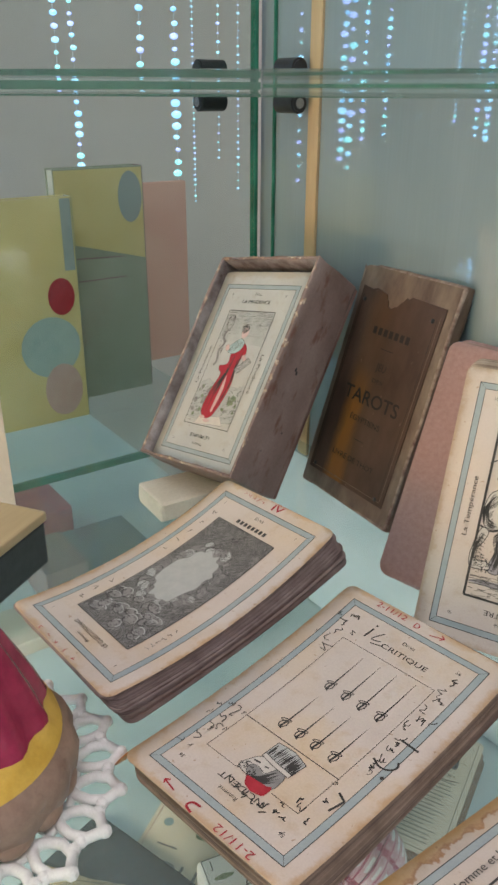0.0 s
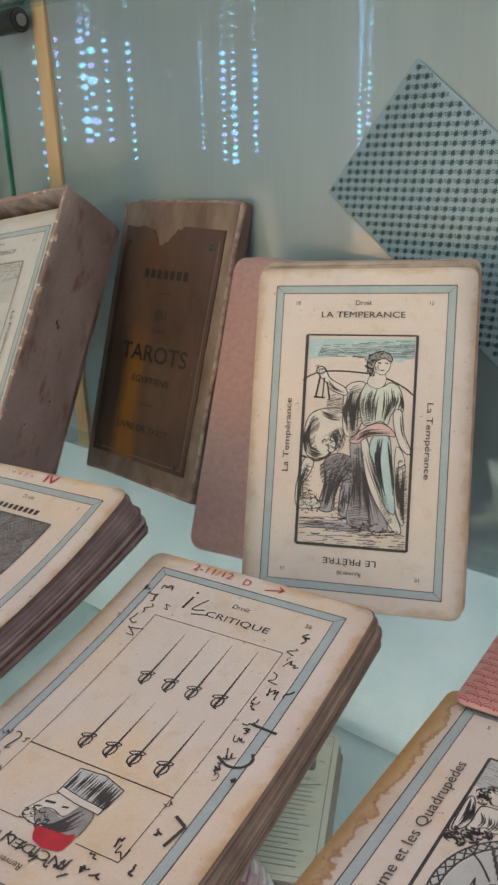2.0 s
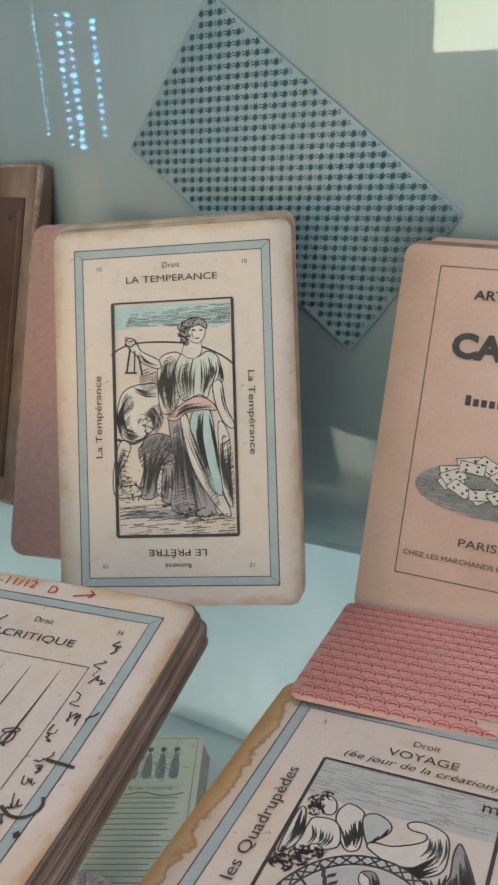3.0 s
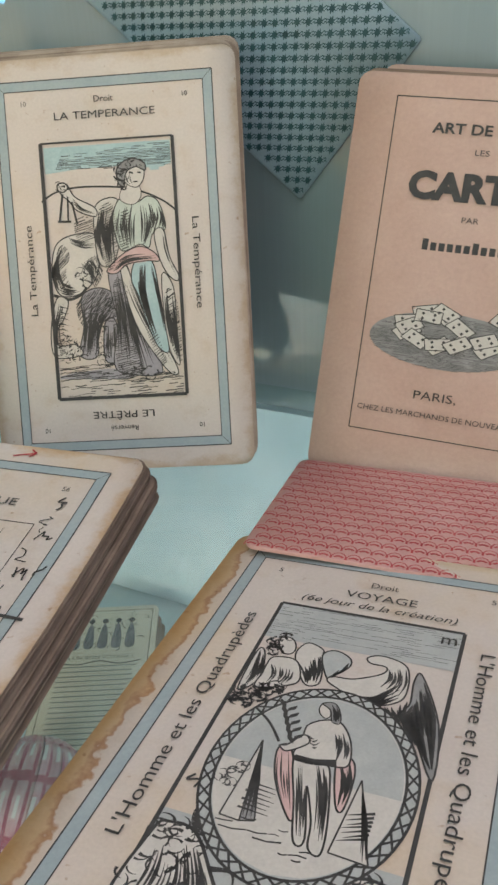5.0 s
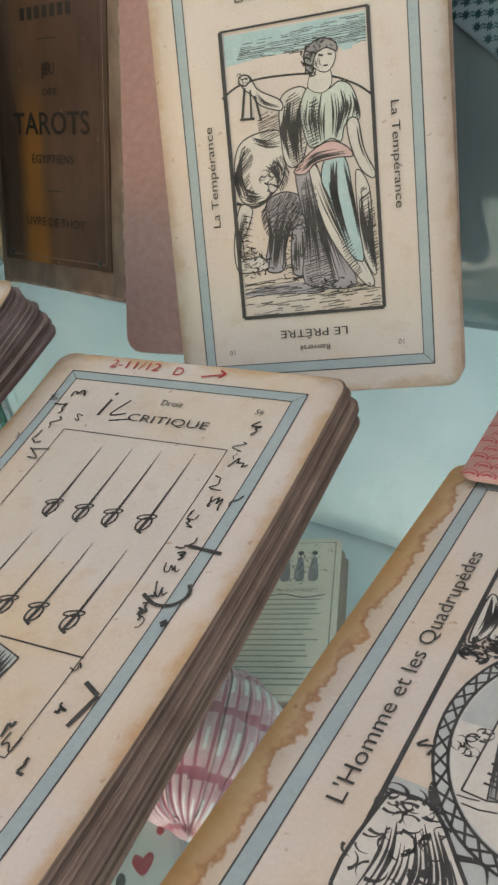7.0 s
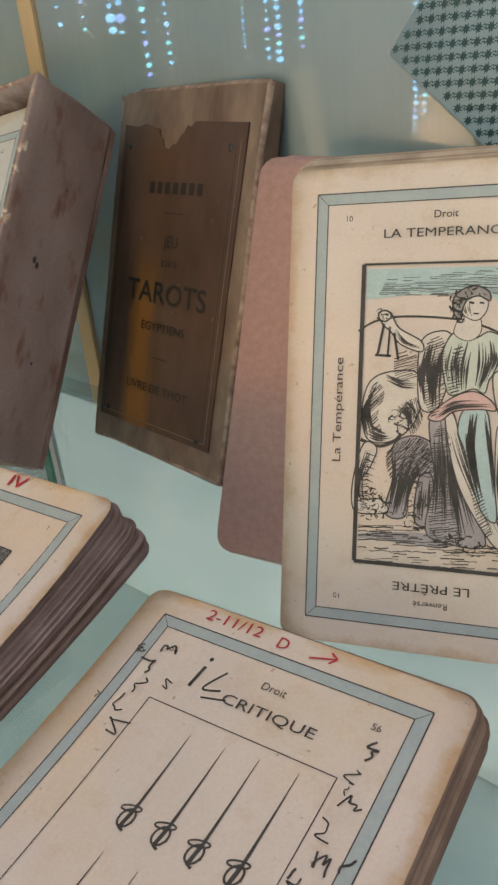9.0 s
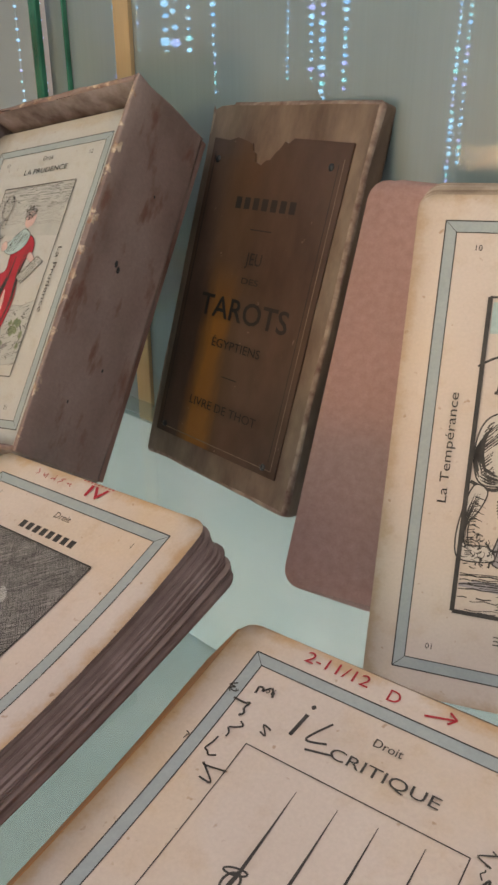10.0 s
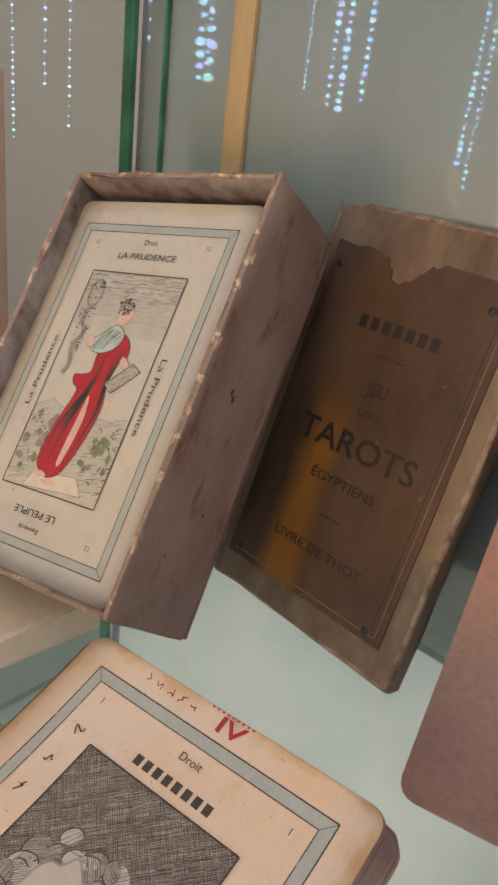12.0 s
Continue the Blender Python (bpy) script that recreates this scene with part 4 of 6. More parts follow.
ink.up().shape([(-3.2, -18.4), (3.4, -17.9), (9.4, -19.6), (8.6, -26.6), (2.6, -26.2), (-3.4, -25.4)], "pale", "black", 0.35, False)
ink.flow([(-3.0, -18.6), (-3.0, -22), (-3.2, -25.2)], [(3.4, -18.2), (3.0, -22), (2.6, -26)], 9, 0.55, "black", 62).flow([(3.6, -18.2), (3.2, -22), (3.0, -26)], [(9.2, -19.8), (9.0, -23), (8.5, -26.4)], 10, 0.75, "black", 63)
ink.up().shape([(-3.2, -24.0), (2.6, -24.8), (8.7, -25.2), (8.6, -26.8), (2.6, -26.5), (-3.4, -25.6)], "white", "black", 0.3, False)
ink.up().shape([(-0.8, -33.6), (5.0, -33.8), (8.0, -32.6), (7.6, -37.0), (1.6, -37.4)], "red", None).up()
rng = random.Random(8)
for k in range(10):
    ink.scribble(22.5 + rng.uniform(-1.5, 2.5), 38 - 5.0 * k, rng.uniform(2.2, 3.4), rng.uniform(0, 3), "black", rng.choice((0.28, 0.35, 0.45)), rng.choice((6, 7, 8)), 70 + k)
for k in range(9):
    ink.scribble(-22.5 + rng.uniform(-3, 1.5), 42 - 4.6 * k if k < 5 else -18 - 5.0 * (k - 5), rng.uniform(2.4, 3.8), rng.uniform(0, 3), "black", rng.choice((0.35, 0.45)), 6, 90 + k)
for k in range(7):
    ink.scribble(10 + 2.2 * k, -30 - rng.uniform(0, 12), rng.uniform(1.2, 2.4), rng.uniform(0, 3), "black", rng.choice((0.3, 0.5)), 5, 120 + k)
for k in range(8):
    ink.scribble(21.0 + rng.uniform(-2.5, 8.0), 28 - 7.6 * k + rng.uniform(-2, 2), rng.uniform(1.6, 2.6), rng.uniform(0, 3), "black", rng.choice((0.22, 0.3, 0.42)), rng.choice((4, 5, 7)), 400 + k)
for k in range(12):
    ink.scribble(-27.0 + rng.uniform(-4, 9.0), rng.choice((rng.uniform(18, 45), rng.uniform(-40, -12))), rng.uniform(1.0, 2.2), rng.uniform(0, 3), "black", rng.choice((0.22, 0.3)), rng.choice((5, 7)), 430 + k)
for k in range(7):
    ink.scribble(18 - 3.6 * k, -39.5 + rng.uniform(-2, 2.5), 1.8, rng.uniform(0, 3), "black", 0.42, 6, 450 + k)
ink.line(smooth([(22, -3.5), (25, -5), (28, -4.4), (29.5, -2), (28.5, 0)], False), 0.7).line([(24.0, 7.6), (30.5, 7.2)], 0.75).fill(oval(28.5, -8.0, 0.8, 0.8, 12), "black")
ink.line([(23.0, -20.5), (26.2, -22.0), (25.0, -27.5)], 0.75)
ink.text("2-11/12", -13.5, 52.4, 2.6, 0, "red", 13).text("D", -2.0, 51.8, 2.6, 0, "red").line([(4.0, 51.0), (9.2, 52.6)], 0.4, "red").line([(7.6, 53.6), (9.2, 52.6), (8.0, 51.2)], 0.4, "red")
ink.text("2-11/12", 14.0, -53.0, 2.8, 180, "red", 15).line([(-12, -53), (-17.5, -52.0)], 0.5, "red").line([(-16.4, -53.2), (-17.5, -52.0), (-16.0, -51.0)], 0.5, "red")
ink.line(smooth([(-1.5, -51.5), (-4.5, -52.0), (-5.0, -54.0), (-2.0, -54.8)], False), 0.8, "red")
ink.lay(cr)

# a dark engraved cloud round an empty sky
et, surf = card_pack("card_pack", "thick curled card pack lying flat, engraved dark cloud on top", AT_ET, PAPER_TEA, EDGE, 0.0125, 46, (0.0, 2.3, 0.41), False, 5, 0.0006, None, (0.0016, 0.0030))
ink = card_frame(Ink(surf))
ink.text("Droit", 0.5, 43.8, 1.7).text("LE QUESTIONNANT", 1, -41.0, 1.9, 180, "black", 22).text("Renversé", 1, -44.4, 1.5, 180)
for k in range(8):
    ink.fill([(-9.0 + 2.4 * k, 38.0), (-7.4 + 2.4 * k, 38.0), (-7.4 + 2.4 * k, 40.0), (-9.0 + 2.4 * k, 40.0)], "black", 3)
for sx in (-1, 1):
    ink.text("1", sx * 22.8, 43.8, 1.4).text("1", sx * 22.8, -43.8, 1.4, 180)
frame_box = [(-18.1, -36.0), (18.1, -36.0), (18.1, 36.0), (-18.1, 36.0)]
ink.fill(frame_box, "grey", 2).up()
rng = random.Random(11)
ink.hatch(frame_box, 0.75, 0.5, 0.25, "black", 0.08, 0.1, rng)
ink.hatch([(-18.1, 8), (18.1, 8), (18.1, 36.0), (-18.1, 36.0)], -0.75, 0.6, 0.18, "black", 0.15, 0.1, rng)
ink.hatch([(-18.1, -36.0), (18.1, -36.0), (18.1, -8), (-18.1, -8)], 1.9, 0.8, 0.2, "black", 0.35, 0.3, rng).up()
for k in range(46):
    a, f = 2 * math.pi * k / 46 + rng.uniform(-0.1, 0.1), rng.uniform(0.94, 1.22)
    x, y, rx, ry = 12.0 * f * math.cos(a) - 1, 4 + 17.5 * f * math.sin(a), rng.uniform(1.4, 3.4), rng.uniform(1.2, 2.8)
    if abs(x) + rx < 17.8:
        puff = oval(x, y, rx, ry, 16, rng.uniform(0, 3))
        ink.fill(puff, rng.choice(("grey", "grey", "pale"))).up()
        ink.hatch(puff, rng.uniform(0, 3), 0.6, 0.17, "black", 0.3, 0.1, rng).line(puff[: rng.randint(5, 10)], 0.26, "black")
for k in range(22):
    x, y = rng.uniform(-15, 15), rng.uniform(-33, -13)
    rx, ry, a = rng.uniform(2.2, 4.2), rng.uniform(1.6, 3.0), rng.uniform(-0.5, 0.5)
    if abs(x) + rx > 17.6 or y - ry < -35.4:
        continue
    rock = oval(x, y, rx, ry, 18, a)
    ink.fill(rock, "grey").up().flow(rock[9:14], rock[9:4:-1], 6, 0.4, "black", 70 + k).curls(rock, 5, 0.9, 0.3, 90 + k)
    ink.line(rock[: rng.randint(7, 10)], rng.uniform(0.25, 0.6), "pale").line(rock[10:17], 0.35, "black")
ink.up()
hole = [(10.8 * math.cos(2 * math.pi * k / 34) * h - 1, 4 + 16.6 * math.sin(2 * math.pi * k / 34) * h) for k, h in ((k, rng.uniform(0.84, 1.08)) for k in range(34))]
ink.shape(hole, "pale", "grey", 0.5)
ink.line(frame_box, 0.35, "black", True)
for k in range(8):
    ink.scribble(-22.8 + rng.uniform(-0.6, 0.6), 37 - 7.0 * k if k < 5 else -18 - 7 * (k - 5), 1.9, rng.uniform(0, 3), "black", 0.3, 5, 200 + k)
    ink.scribble(22.6, -18 - 2.6 * k, 1.5, rng.uniform(0, 3), "black" if k < 4 else "grey", 0.25, 5, 240 + k) if k < 6 else None
ink.text("IV", 3.0, 52.2, 3.2, 0, "red", 6.0, 0.0, 0.06)
for k in range(9):
    ink.line([(-3.0 + 1.2 * k, 54.4), (-2.5 + 1.2 * k, 54.6)], 0.35, "red")
for k in range(5):
    ink.scribble(-18 + 3.0 * k, 52.4, 1.5, k, "red", 0.22, 5, 260 + k)
    ink.scribble(-14 + 6 * k, -53.4, 1.5, k, "red", 0.3, 5, 270 + k)
ink.lay(et)

# the round picture of a man and beasts, as plain outlines
vo, surf = card_pack("card_pack", "water-stained cream card pack lying flat, round engraved medallion on top", AT_VO, PAPER_STAINED, EDGE_BROWN, 0.0075, 24, (0.0, 0.0, 0.0), False, 6, 0.0006)
ink = card_frame(Ink(surf))
ink.text("Droit", 0.6, 42.2, 1.8).text("VOYAGE", 0.8, 38.4, 2.2, 0, "black", 14).text("(6e jour de la création)", 0.6, 35.2, 1.9, 0, "black", 30, 0.3)
for sx in (-1, 1):
    ink.text("5", sx * 21.4, 42.8, 1.5).text("5", sx * 21.4, -42.8, 1.5, 180)
ink.text("L'Homme et les Quadrupèdes", -22.0, 1.5, 2.5, 90, "black", 52).text("L'Homme et les Quadrupèdes", 22.0, 1.5, 2.5, -90, "black", 52)
fx, fy0, fy1 = 17.5, -36.0, 32.5
ink.fill([(-fx, 22), (fx, 22), (fx, fy1), (-fx, fy1)], "pale").fill([(-fx, fy0), (fx, fy0), (fx, -18), (-fx, -18)], "pale").up()
ink.line([(-fx, fy0), (fx, fy0), (fx, fy1), (-fx, fy1)], 0.7, "black", True)
rng = random.Random(21)
ink.hatch([(-fx, 23), (fx, 23), (fx, fy1), (-fx, fy1)], 0.02, 0.8, 0.14, "black", 0.55, 0.1, rng)


# above the ring: a winged figure, a hump and a long-necked beast
ink.up().shape([(-16.8, 18.2), (-15.6, 17.8), (-14.2, 13.2), (-14.4, 9.5), (-16.5, 7.3), (-17.0, 13.6)], "white", "black", 0.42)
ink.flow([(-16.5, 17.9), (-16.0, 12.7), (-16.3, 7.7)], [(-15.7, 17.4), (-14.3, 13.1), (-14.7, 9.4)], 8, 0.60, "black", 31)
ink.up().shape([(-10.0, 19.8), (-8.7, 22.2), (-5.7, 21.2), (-5.2, 19.4), (-3.9, 14.5), (-4.0, 12.2), (-6.2, 11.9), (-9.4, 16.9)], "white", "black", 0.42)
ink.flow([(-8.9, 16.7), (-7.0, 14.1), (-6.0, 11.9)], [(-5.4, 19.4), (-4.3, 15.5), (-4.1, 12.4)], 9, 0.75, "black", 32)
ink.up().shape([(-5.3, 19.6), (-3.4, 21.5), (-0.5, 20.3), (0.1, 18.2), (-1.5, 15.7), (-2.9, 14.3)], "pale", "black", 0.42)
ink.flow([(-1.5, 16.8), (-2.1, 15.2), (-2.9, 14.5)], [(-0.2, 19.1), (-0.8, 16.5), (-2.4, 14.6)], 6, 0.60, "black", 33)
ink.up().shape([(-2.6, 13.6), (-2.0, 14.9), (1.5, 15.3), (5.8, 17.9), (6.1, 19.8), (3.3, 20.0), (2.5, 21.3), (4.6, 22.4), (8.0, 21.8), (9.8, 20.2), (10.6, 16.3), (10.2, 12.7), (7.0, 10.4), (3.4, 10.3), (0.4, 11.9)], "white", "black", 0.42)
ink.flow([(0.4, 12.0), (5.7, 12.1), (9.1, 16.4)], [(2.3, 10.2), (6.9, 10.5), (10.2, 12.8)], 10, 0.70, "black", 34)
ink.flow([(6.4, 19.5), (7.0, 17.0), (5.5, 14.0)], [(9.5, 20.2), (10.2, 16.6), (9.5, 13.0)], 7, 0.6, "black", 35)
ink.up().shape([(-14.0, 14.6), (-13.4, 16.8), (-9.3, 17.0), (-7.2, 12.5), (-9.1, 10.4), (-13.9, 8.8), (-13.9, 12.1)], "white", "black", 0.42)
ink.flow([(-13.5, 14.8), (-12.3, 12.5), (-12.9, 9.5)], [(-9.1, 16.2), (-8.4, 13.0), (-9.2, 10.6)], 7, 0.50, "black", 36)
ink.up().shape([(-14.1, 21.5), (-12.8, 22.7), (-11.2, 21.8), (-10.4, 19.7), (-11.0, 18.3), (-12.6, 18.5)], "white", "black", 0.4).curls(smooth([(-14.5, 18.4), (-15.3, 21.2), (-14.1, 23.0), (-12.0, 22.9), (-12.9, 21.6), (-13.5, 20.1), (-13.1, 18.3)]), 14, 1.0, 0.5, 12)
ink.curls(smooth([(-13.7, 9.1), (-9.1, 10.4), (-10.1, 8.4), (-14.5, 4.4), (-16.4, 4.7), (-16.4, 7.0)]), 22, 1.2, 0.7, 13)
ink.up().shape([(11.3, 17.5), (12.3, 19.5), (16.8, 9.1), (17.8, -2.0), (14.1, 4.7), (10.6, 9.0), (11.7, 12.3)], "grey", "black", 0.42)
ink.flow([(12.1, 11.8), (12.1, 8.0), (17.0, 0.0)], [(12.9, 18.0), (15.8, 10.4), (17.4, 0.1)], 12, 0.80, "black", 37)
ink.flow([(3.5, 10.1), (7.2, 8.3), (11.5, 4.8)], [(11.4, 12.7), (11.5, 9.4), (14.3, 3.9)], 10, 0.8, "black", 38)
for sx in (-1, 1):
    bull = smooth([(sx * 17, -22), (sx * 15, -20), (sx * 11, -20.5), (sx * 6.5, -25.5), (sx * 3.4, -30), (sx * 3, -35.4), (sx * 17, -35.4)])
    ink.up().fill(bull, "white").up().line(bull, 0.5, "black", True)
    ink.curls(bull, 26, 1.5, 0.45, 15).flow([(sx * 16, -22), (sx * 15, -28), (sx * 16, -35)], [(sx * 9, -23), (sx * 5, -29), (sx * 5, -35)], 14, 0.6, "black", 16)
    ink.line(smooth([(sx * 11, -20.5), (sx * 12.4, -17.5), (sx * 11.4, -14.6), (sx * 12.4, -13.6)], False), 1.2, "black", taper=True).line(smooth([(sx * 7, -25), (sx * 4, -24.5), (sx * 3.0, -26.5)], False), 0.9, "black", taper=True)
    ink.up().fill(oval(sx * 9.2, -28.2, 0.8, 0.55, 10), "black")
D = -8.8
cx, cy, ro, ri = 0.8, -6.8, 15.8, 14.0
ink.up().fill(oval(cx, cy, ro, ro + 2.8, 48), "pale").up()
ink.line(oval(cx, cy, ro, ro + 2.8, 56), 0.42, "black", True).line(oval(cx, cy, ri, ri + 2.8, 56), 0.42, "black", True)
for k in range(40):
    for sgn in (-1, 1):
        a, a2 = 2 * math.pi * k / 40, 2 * math.pi * (k + 0.9 * sgn) / 40
        am = (a + a2) / 2 + 0.03 * sgn
        ink.line(smooth([(cx + ri * math.cos(a), cy + (ri + 2.8) * math.sin(a)), (cx + (ri + 1.2) * math.cos(am), cy + (ri + 4.0) * math.sin(am)), (cx + ro * math.cos(a2), cy + (ro + 2.8) * math.sin(a2))], False, 3), 0.36)
ink.up().fill(oval(cx, cy, ri - 0.3, ri + 2.4, 48), "white").up()
ink.fill([(cx + (ri - 0.4) * math.cos(a), cy + (ri + 2.3) * math.sin(a)) for a in (math.pi * k / 20 for k in range(21))], "pale").up()
# two pyramids, a plain standing figure with a branch, drapery
ink.shape([(-8.2, -2.1), (-9.2, -16.7), (-6.1, -16.9), (-4.3, -16.3)], "white", "black", 0.35, False).up().shape([(-8.2, -2.1), (-6.1, -16.9), (-4.0, -16.3)], "grey", "black", 0.3, False)
ink.flow([(-7.9, -3.5), (-7.0, -10.1), (-5.9, -16.7)], [(-7.8, -3.5), (-5.8, -9.9), (-4.3, -16.2)], 7, 0.4, "black", 41)
ink.up().shape([(8.3, -5.0), (7.0, -17.8), (12.5, -18.1)], "white", "black", 0.35, False).flow([(8.7, -6.5), (10.2, -12.2), (11.3, -18.0)], [(8.8, -6.4), (10.7, -12.0), (12.4, -17.9)], 7, 0.5, "black", 42)
for k in range(7):
    ink.line([(-7.2 + 0.5 * (k % 2), -10.2 - 0.75 * k), (-2.4 - 0.3 * (k % 3), -10.5 - 0.75 * k)], 0.4, "black", taper=True).line([(11.5, -10 - 0.7 * k), (7.5 + 0.4 * (k % 3), -11.5 - 0.7 * k)], 0.5, "black", taper=True)
ink.hatch([(-11, -16), (-2, -15.5), (6, -18), (3, -21.5), (-7, -20)], 0.1, 1.2, 0.34, "black", 0.5, 0.3, rng)
ink.curls([(-12, -9), (-9, -7.5), (-8.5, -11), (-12, -12)], 8, 0.9, 0.35, 18)
ink.up().shape([(-5.4, -2.9), (-3.3, -2.6), (0.5, -12.2), (0.4, -14.6), (-3.8, -8.6)], "pink", "black", 0.42)
ink.flow([(-5.2, -3.7), (-3.6, -8.6), (-0.2, -13.8)], [(-3.3, -3.2), (-1.2, -8.8), (0.2, -13.0)], 5, 0.30, "black", 43)
ink.up().shape([(3.9, -3.0), (5.9, -1.7), (7.1, -4.7), (7.1, -10.8), (5.8, -10.2)], "pink", "black", 0.42)
ink.flow([(4.2, -3.4), (5.7, -7.2), (6.2, -10.5)], [(5.9, -2.2), (6.9, -6.1), (6.8, -10.5)], 7, 0.60, "black", 44)
ink.up().shape([(-2.4, -3.6), (2.5, -3.7), (4.2, -7.5), (5.9, -14.7), (6.1, -18.6), (4.3, -18.0), (3.4, -13.8), (1.0, -8.4), (3.5, -16.9), (2.1, -17.6), (0.1, -11.5)], "white", "black", 0.42)
ink.flow([(0.9, -4.5), (3.0, -10.1), (4.7, -17.2)], [(2.5, -4.1), (4.1, -8.3), (5.8, -16.2)], 6, 0.50, "black", 45)
ink.flow([(-2.1, -4.8), (0.1, -10.7), (2.1, -16.7)], [(-0.1, -5.5), (1.6, -11.2), (3.2, -16.7)], 5, 0.45, "black", 46)
ink.up().shape([(-2.4, 3.1), (-0.3, 4.7), (2.3, 4.9), (4.8, 1.6), (5.7, -3.0), (3.0, -3.9), (-2.5, -3.8), (-2.4, -0.7), (-2.6, 1.3)], "white", "black", 0.42)
ink.flow([(1.2, 3.9), (2.8, 0.5), (3.0, -2.9)], [(3.6, 3.7), (5.0, 0.2), (5.3, -2.7)], 7, 0.50, "black", 47)
ink.line(smooth([(-2.4, -3.9), (0.7, -3.9), (3.9, -3.0)], False), 1.2).flow([(-2.3, 1.4), (-1.1, 0.7), (-0.5, 1.2)], [(-1.0, -1.2), (0.1, -1.7), (0.9, -0.7)], 4, 0.35, "black", 48)
ink.up().shape([(-2.4, 0.8), (-4.3, -1.9), (-5.4, -2.3), (-3.9, -3.1), (-1.2, -0.6)], "white", "black", 0.42)
ink.up().shape([(-1.8, 6.6), (-1.7, 8.1), (-0.7, 8.1), (0.3, 6.0), (-0.2, 5.1), (-1.1, 5.5)], "white", "black", 0.3).up().shape([(-1.7, 8.1), (0.2, 8.7), (1.6, 7.0), (2.2, 4.7), (0.9, 4.7), (-0.0, 7.0)], "grey", "black", 0.3).flow([(-0.3, 8.1), (0.7, 6.4), (1.1, 4.8)], [(0.5, 8.4), (1.6, 6.7), (2.0, 4.8)], 5, 0.5, "black", 49)
ink.line(smooth([(-5.7, -1.7), (-8.5, 1.6), (-12.0, 4.2)], False), 0.45)
for k in range(11):
    ink.up().fill(oval(-3.6 - 0.36 * k + (0.8 if k % 2 else -0.6), -0.6 + 0.68 * k, 1.15, 0.42, 10, 0.7 if k % 2 else 2.3), "black")
ink.text("m", 15.2, 29.6, 3.0)
ink.scribble(-15.0, -12.5, 2.2, 0.5, "black", 0.4, 5, 300)
ink.lay(vo)
# ---- the card box, its lid, booklets ----


def worn(bm, amount, seed, cuts=0):
    """Dents edges and corners a little."""
    rng = random.Random(seed)
    if cuts:
        bmesh.ops.subdivide_edges(bm, edges=[e for e in bm.edges if e.calc_length() > 0.02], cuts=cuts, use_grid_fill=True)
    for v in bm.verts:
        v.co += Vector((rng.gauss(0, amount), rng.gauss(0, amount), rng.gauss(0, amount)))
    return bm


AT_BOX = axes((-0.0159, 0.3914, 0.0747), (0.665, -0.731, 0.155), (0.366, 0.500, 0.785))
box = thing("card_box", AT_BOX, "worn brown cardboard box, open, propped up, cards inside", "card box")
bx, by, BW, BH, BD, TH = 0.0024, 0.0031, 0.0764, 0.1194, 0.0327, 0.0016
for nm, sx, sy, cx, cy in (("side_panel", TH, BH, bx - BW / 2 + TH / 2, by), ("side_panel", TH, BH, bx + BW / 2 - TH / 2, by), ("end_panel", BW - 2 * TH - 0.0004, TH, bx, by + BH / 2 - TH / 2), ("end_panel", BW - 2 * TH - 0.0004, TH, bx, by - BH / 2 + TH / 2)):
    bm = worn(block(sx, sy, BD, 0.0007, (cx, cy, -BD / 2)), 0.00022, hash((cx > 0, cy > 0)) % 7, 5)
    for f in bm.faces:
        c = f.calc_center_median()
        f.smooth = True
        inside = (abs(c.x - bx) < BW / 2 - TH * 0.7) and (abs(c.y - by) < BH / 2 - TH * 0.7)
        f.material_index = 1 if inside and c.z < -0.0006 else 0
    part(nm, bm, [BOX_SIDE, BOX_INNER, BOX_EDGE], box)
part("back_panel", block(BW - 0.001, BH - 0.001, 0.002, 0.0005, (bx, by, -BD - 0.0012)), BOX_PAPER, box)
for y, z, r in ((0.0035, -0.0135, 0.0011), (0.0022, -0.0150, 0.0009), (-0.028, -0.021, 0.0006), (-0.041, -0.012, 0.0005), (0.03, -0.02, 0.0004)):
    bm = bmesh.new()
    bmesh.ops.create_uvsphere(bm, u_segments=10, v_segments=6, radius=r, matrix=Matrix.Translation((bx + BW / 2, by + y, z)) @ Matrix.Diagonal((0.25, 1.3, 0.8, 1)))
    part("worm_hole", bm, BLACK, box)
inner = thing("card_pack", AT_BOX @ pose(0, 0, -0.0069), "clean cream card pack in the box, red-robed engraved figure", "card deck", "packs of old cards")
bm = bmesh.new()
rng = random.Random(9)
for k in range(1, 22):
    leaf(bm, 0.0685, 0.1115, CORNER, -0.0009, 0, 0, 0, flat, 2, 2, lambda p, k=k, d=rng.gauss(0, 0.0003): p + Vector((d, d + 0.0026, -k * 0.00112)))
part("card_stack", bm, EDGE_PALE, inner)


def surf_in(x, y):
    return 0.5 * max(0.0, y - 0.02) ** 2 * 0.6


bm = bmesh.new()
leaf(bm, 0.0690, 0.1125, CORNER, -0.0004, 0, 0, 1, lambda x, y: surf_in(x, y + 0.0008), 12, 6, lambda p: p + Vector((0, 0.0008, 0)))
part("top_card", bm, [PAPER_WHITE, EDGE_PALE], inner)
ink = card_frame(Ink(surf_in))
ink.text("Droit", 0, 43.6, 1.7).text("LA PRUDENCE", 0.3, 39.0, 2.0, 0, "black", 22).text("LE PEUPLE", -1, -39.2, 2.0, 180, "black", 16).text("Renversé", -1, -43.6, 1.5, 180)
for sx in (-1, 1):
    ink.text("12", sx * 21.2, 43.0, 1.4).text("12", sx * 21.2, -43.0, 1.4, 180)
ink.text("La Prudence", -21.6, 0.4, 2.0, 90, "black", 22).text("La Prudence", 21.4, -1.2, 2.0, -90, "black", 22)
q = [(-18.2, -33.4), (18.2, -33.4), (18.2, 33.6), (-18.2, 33.6)]
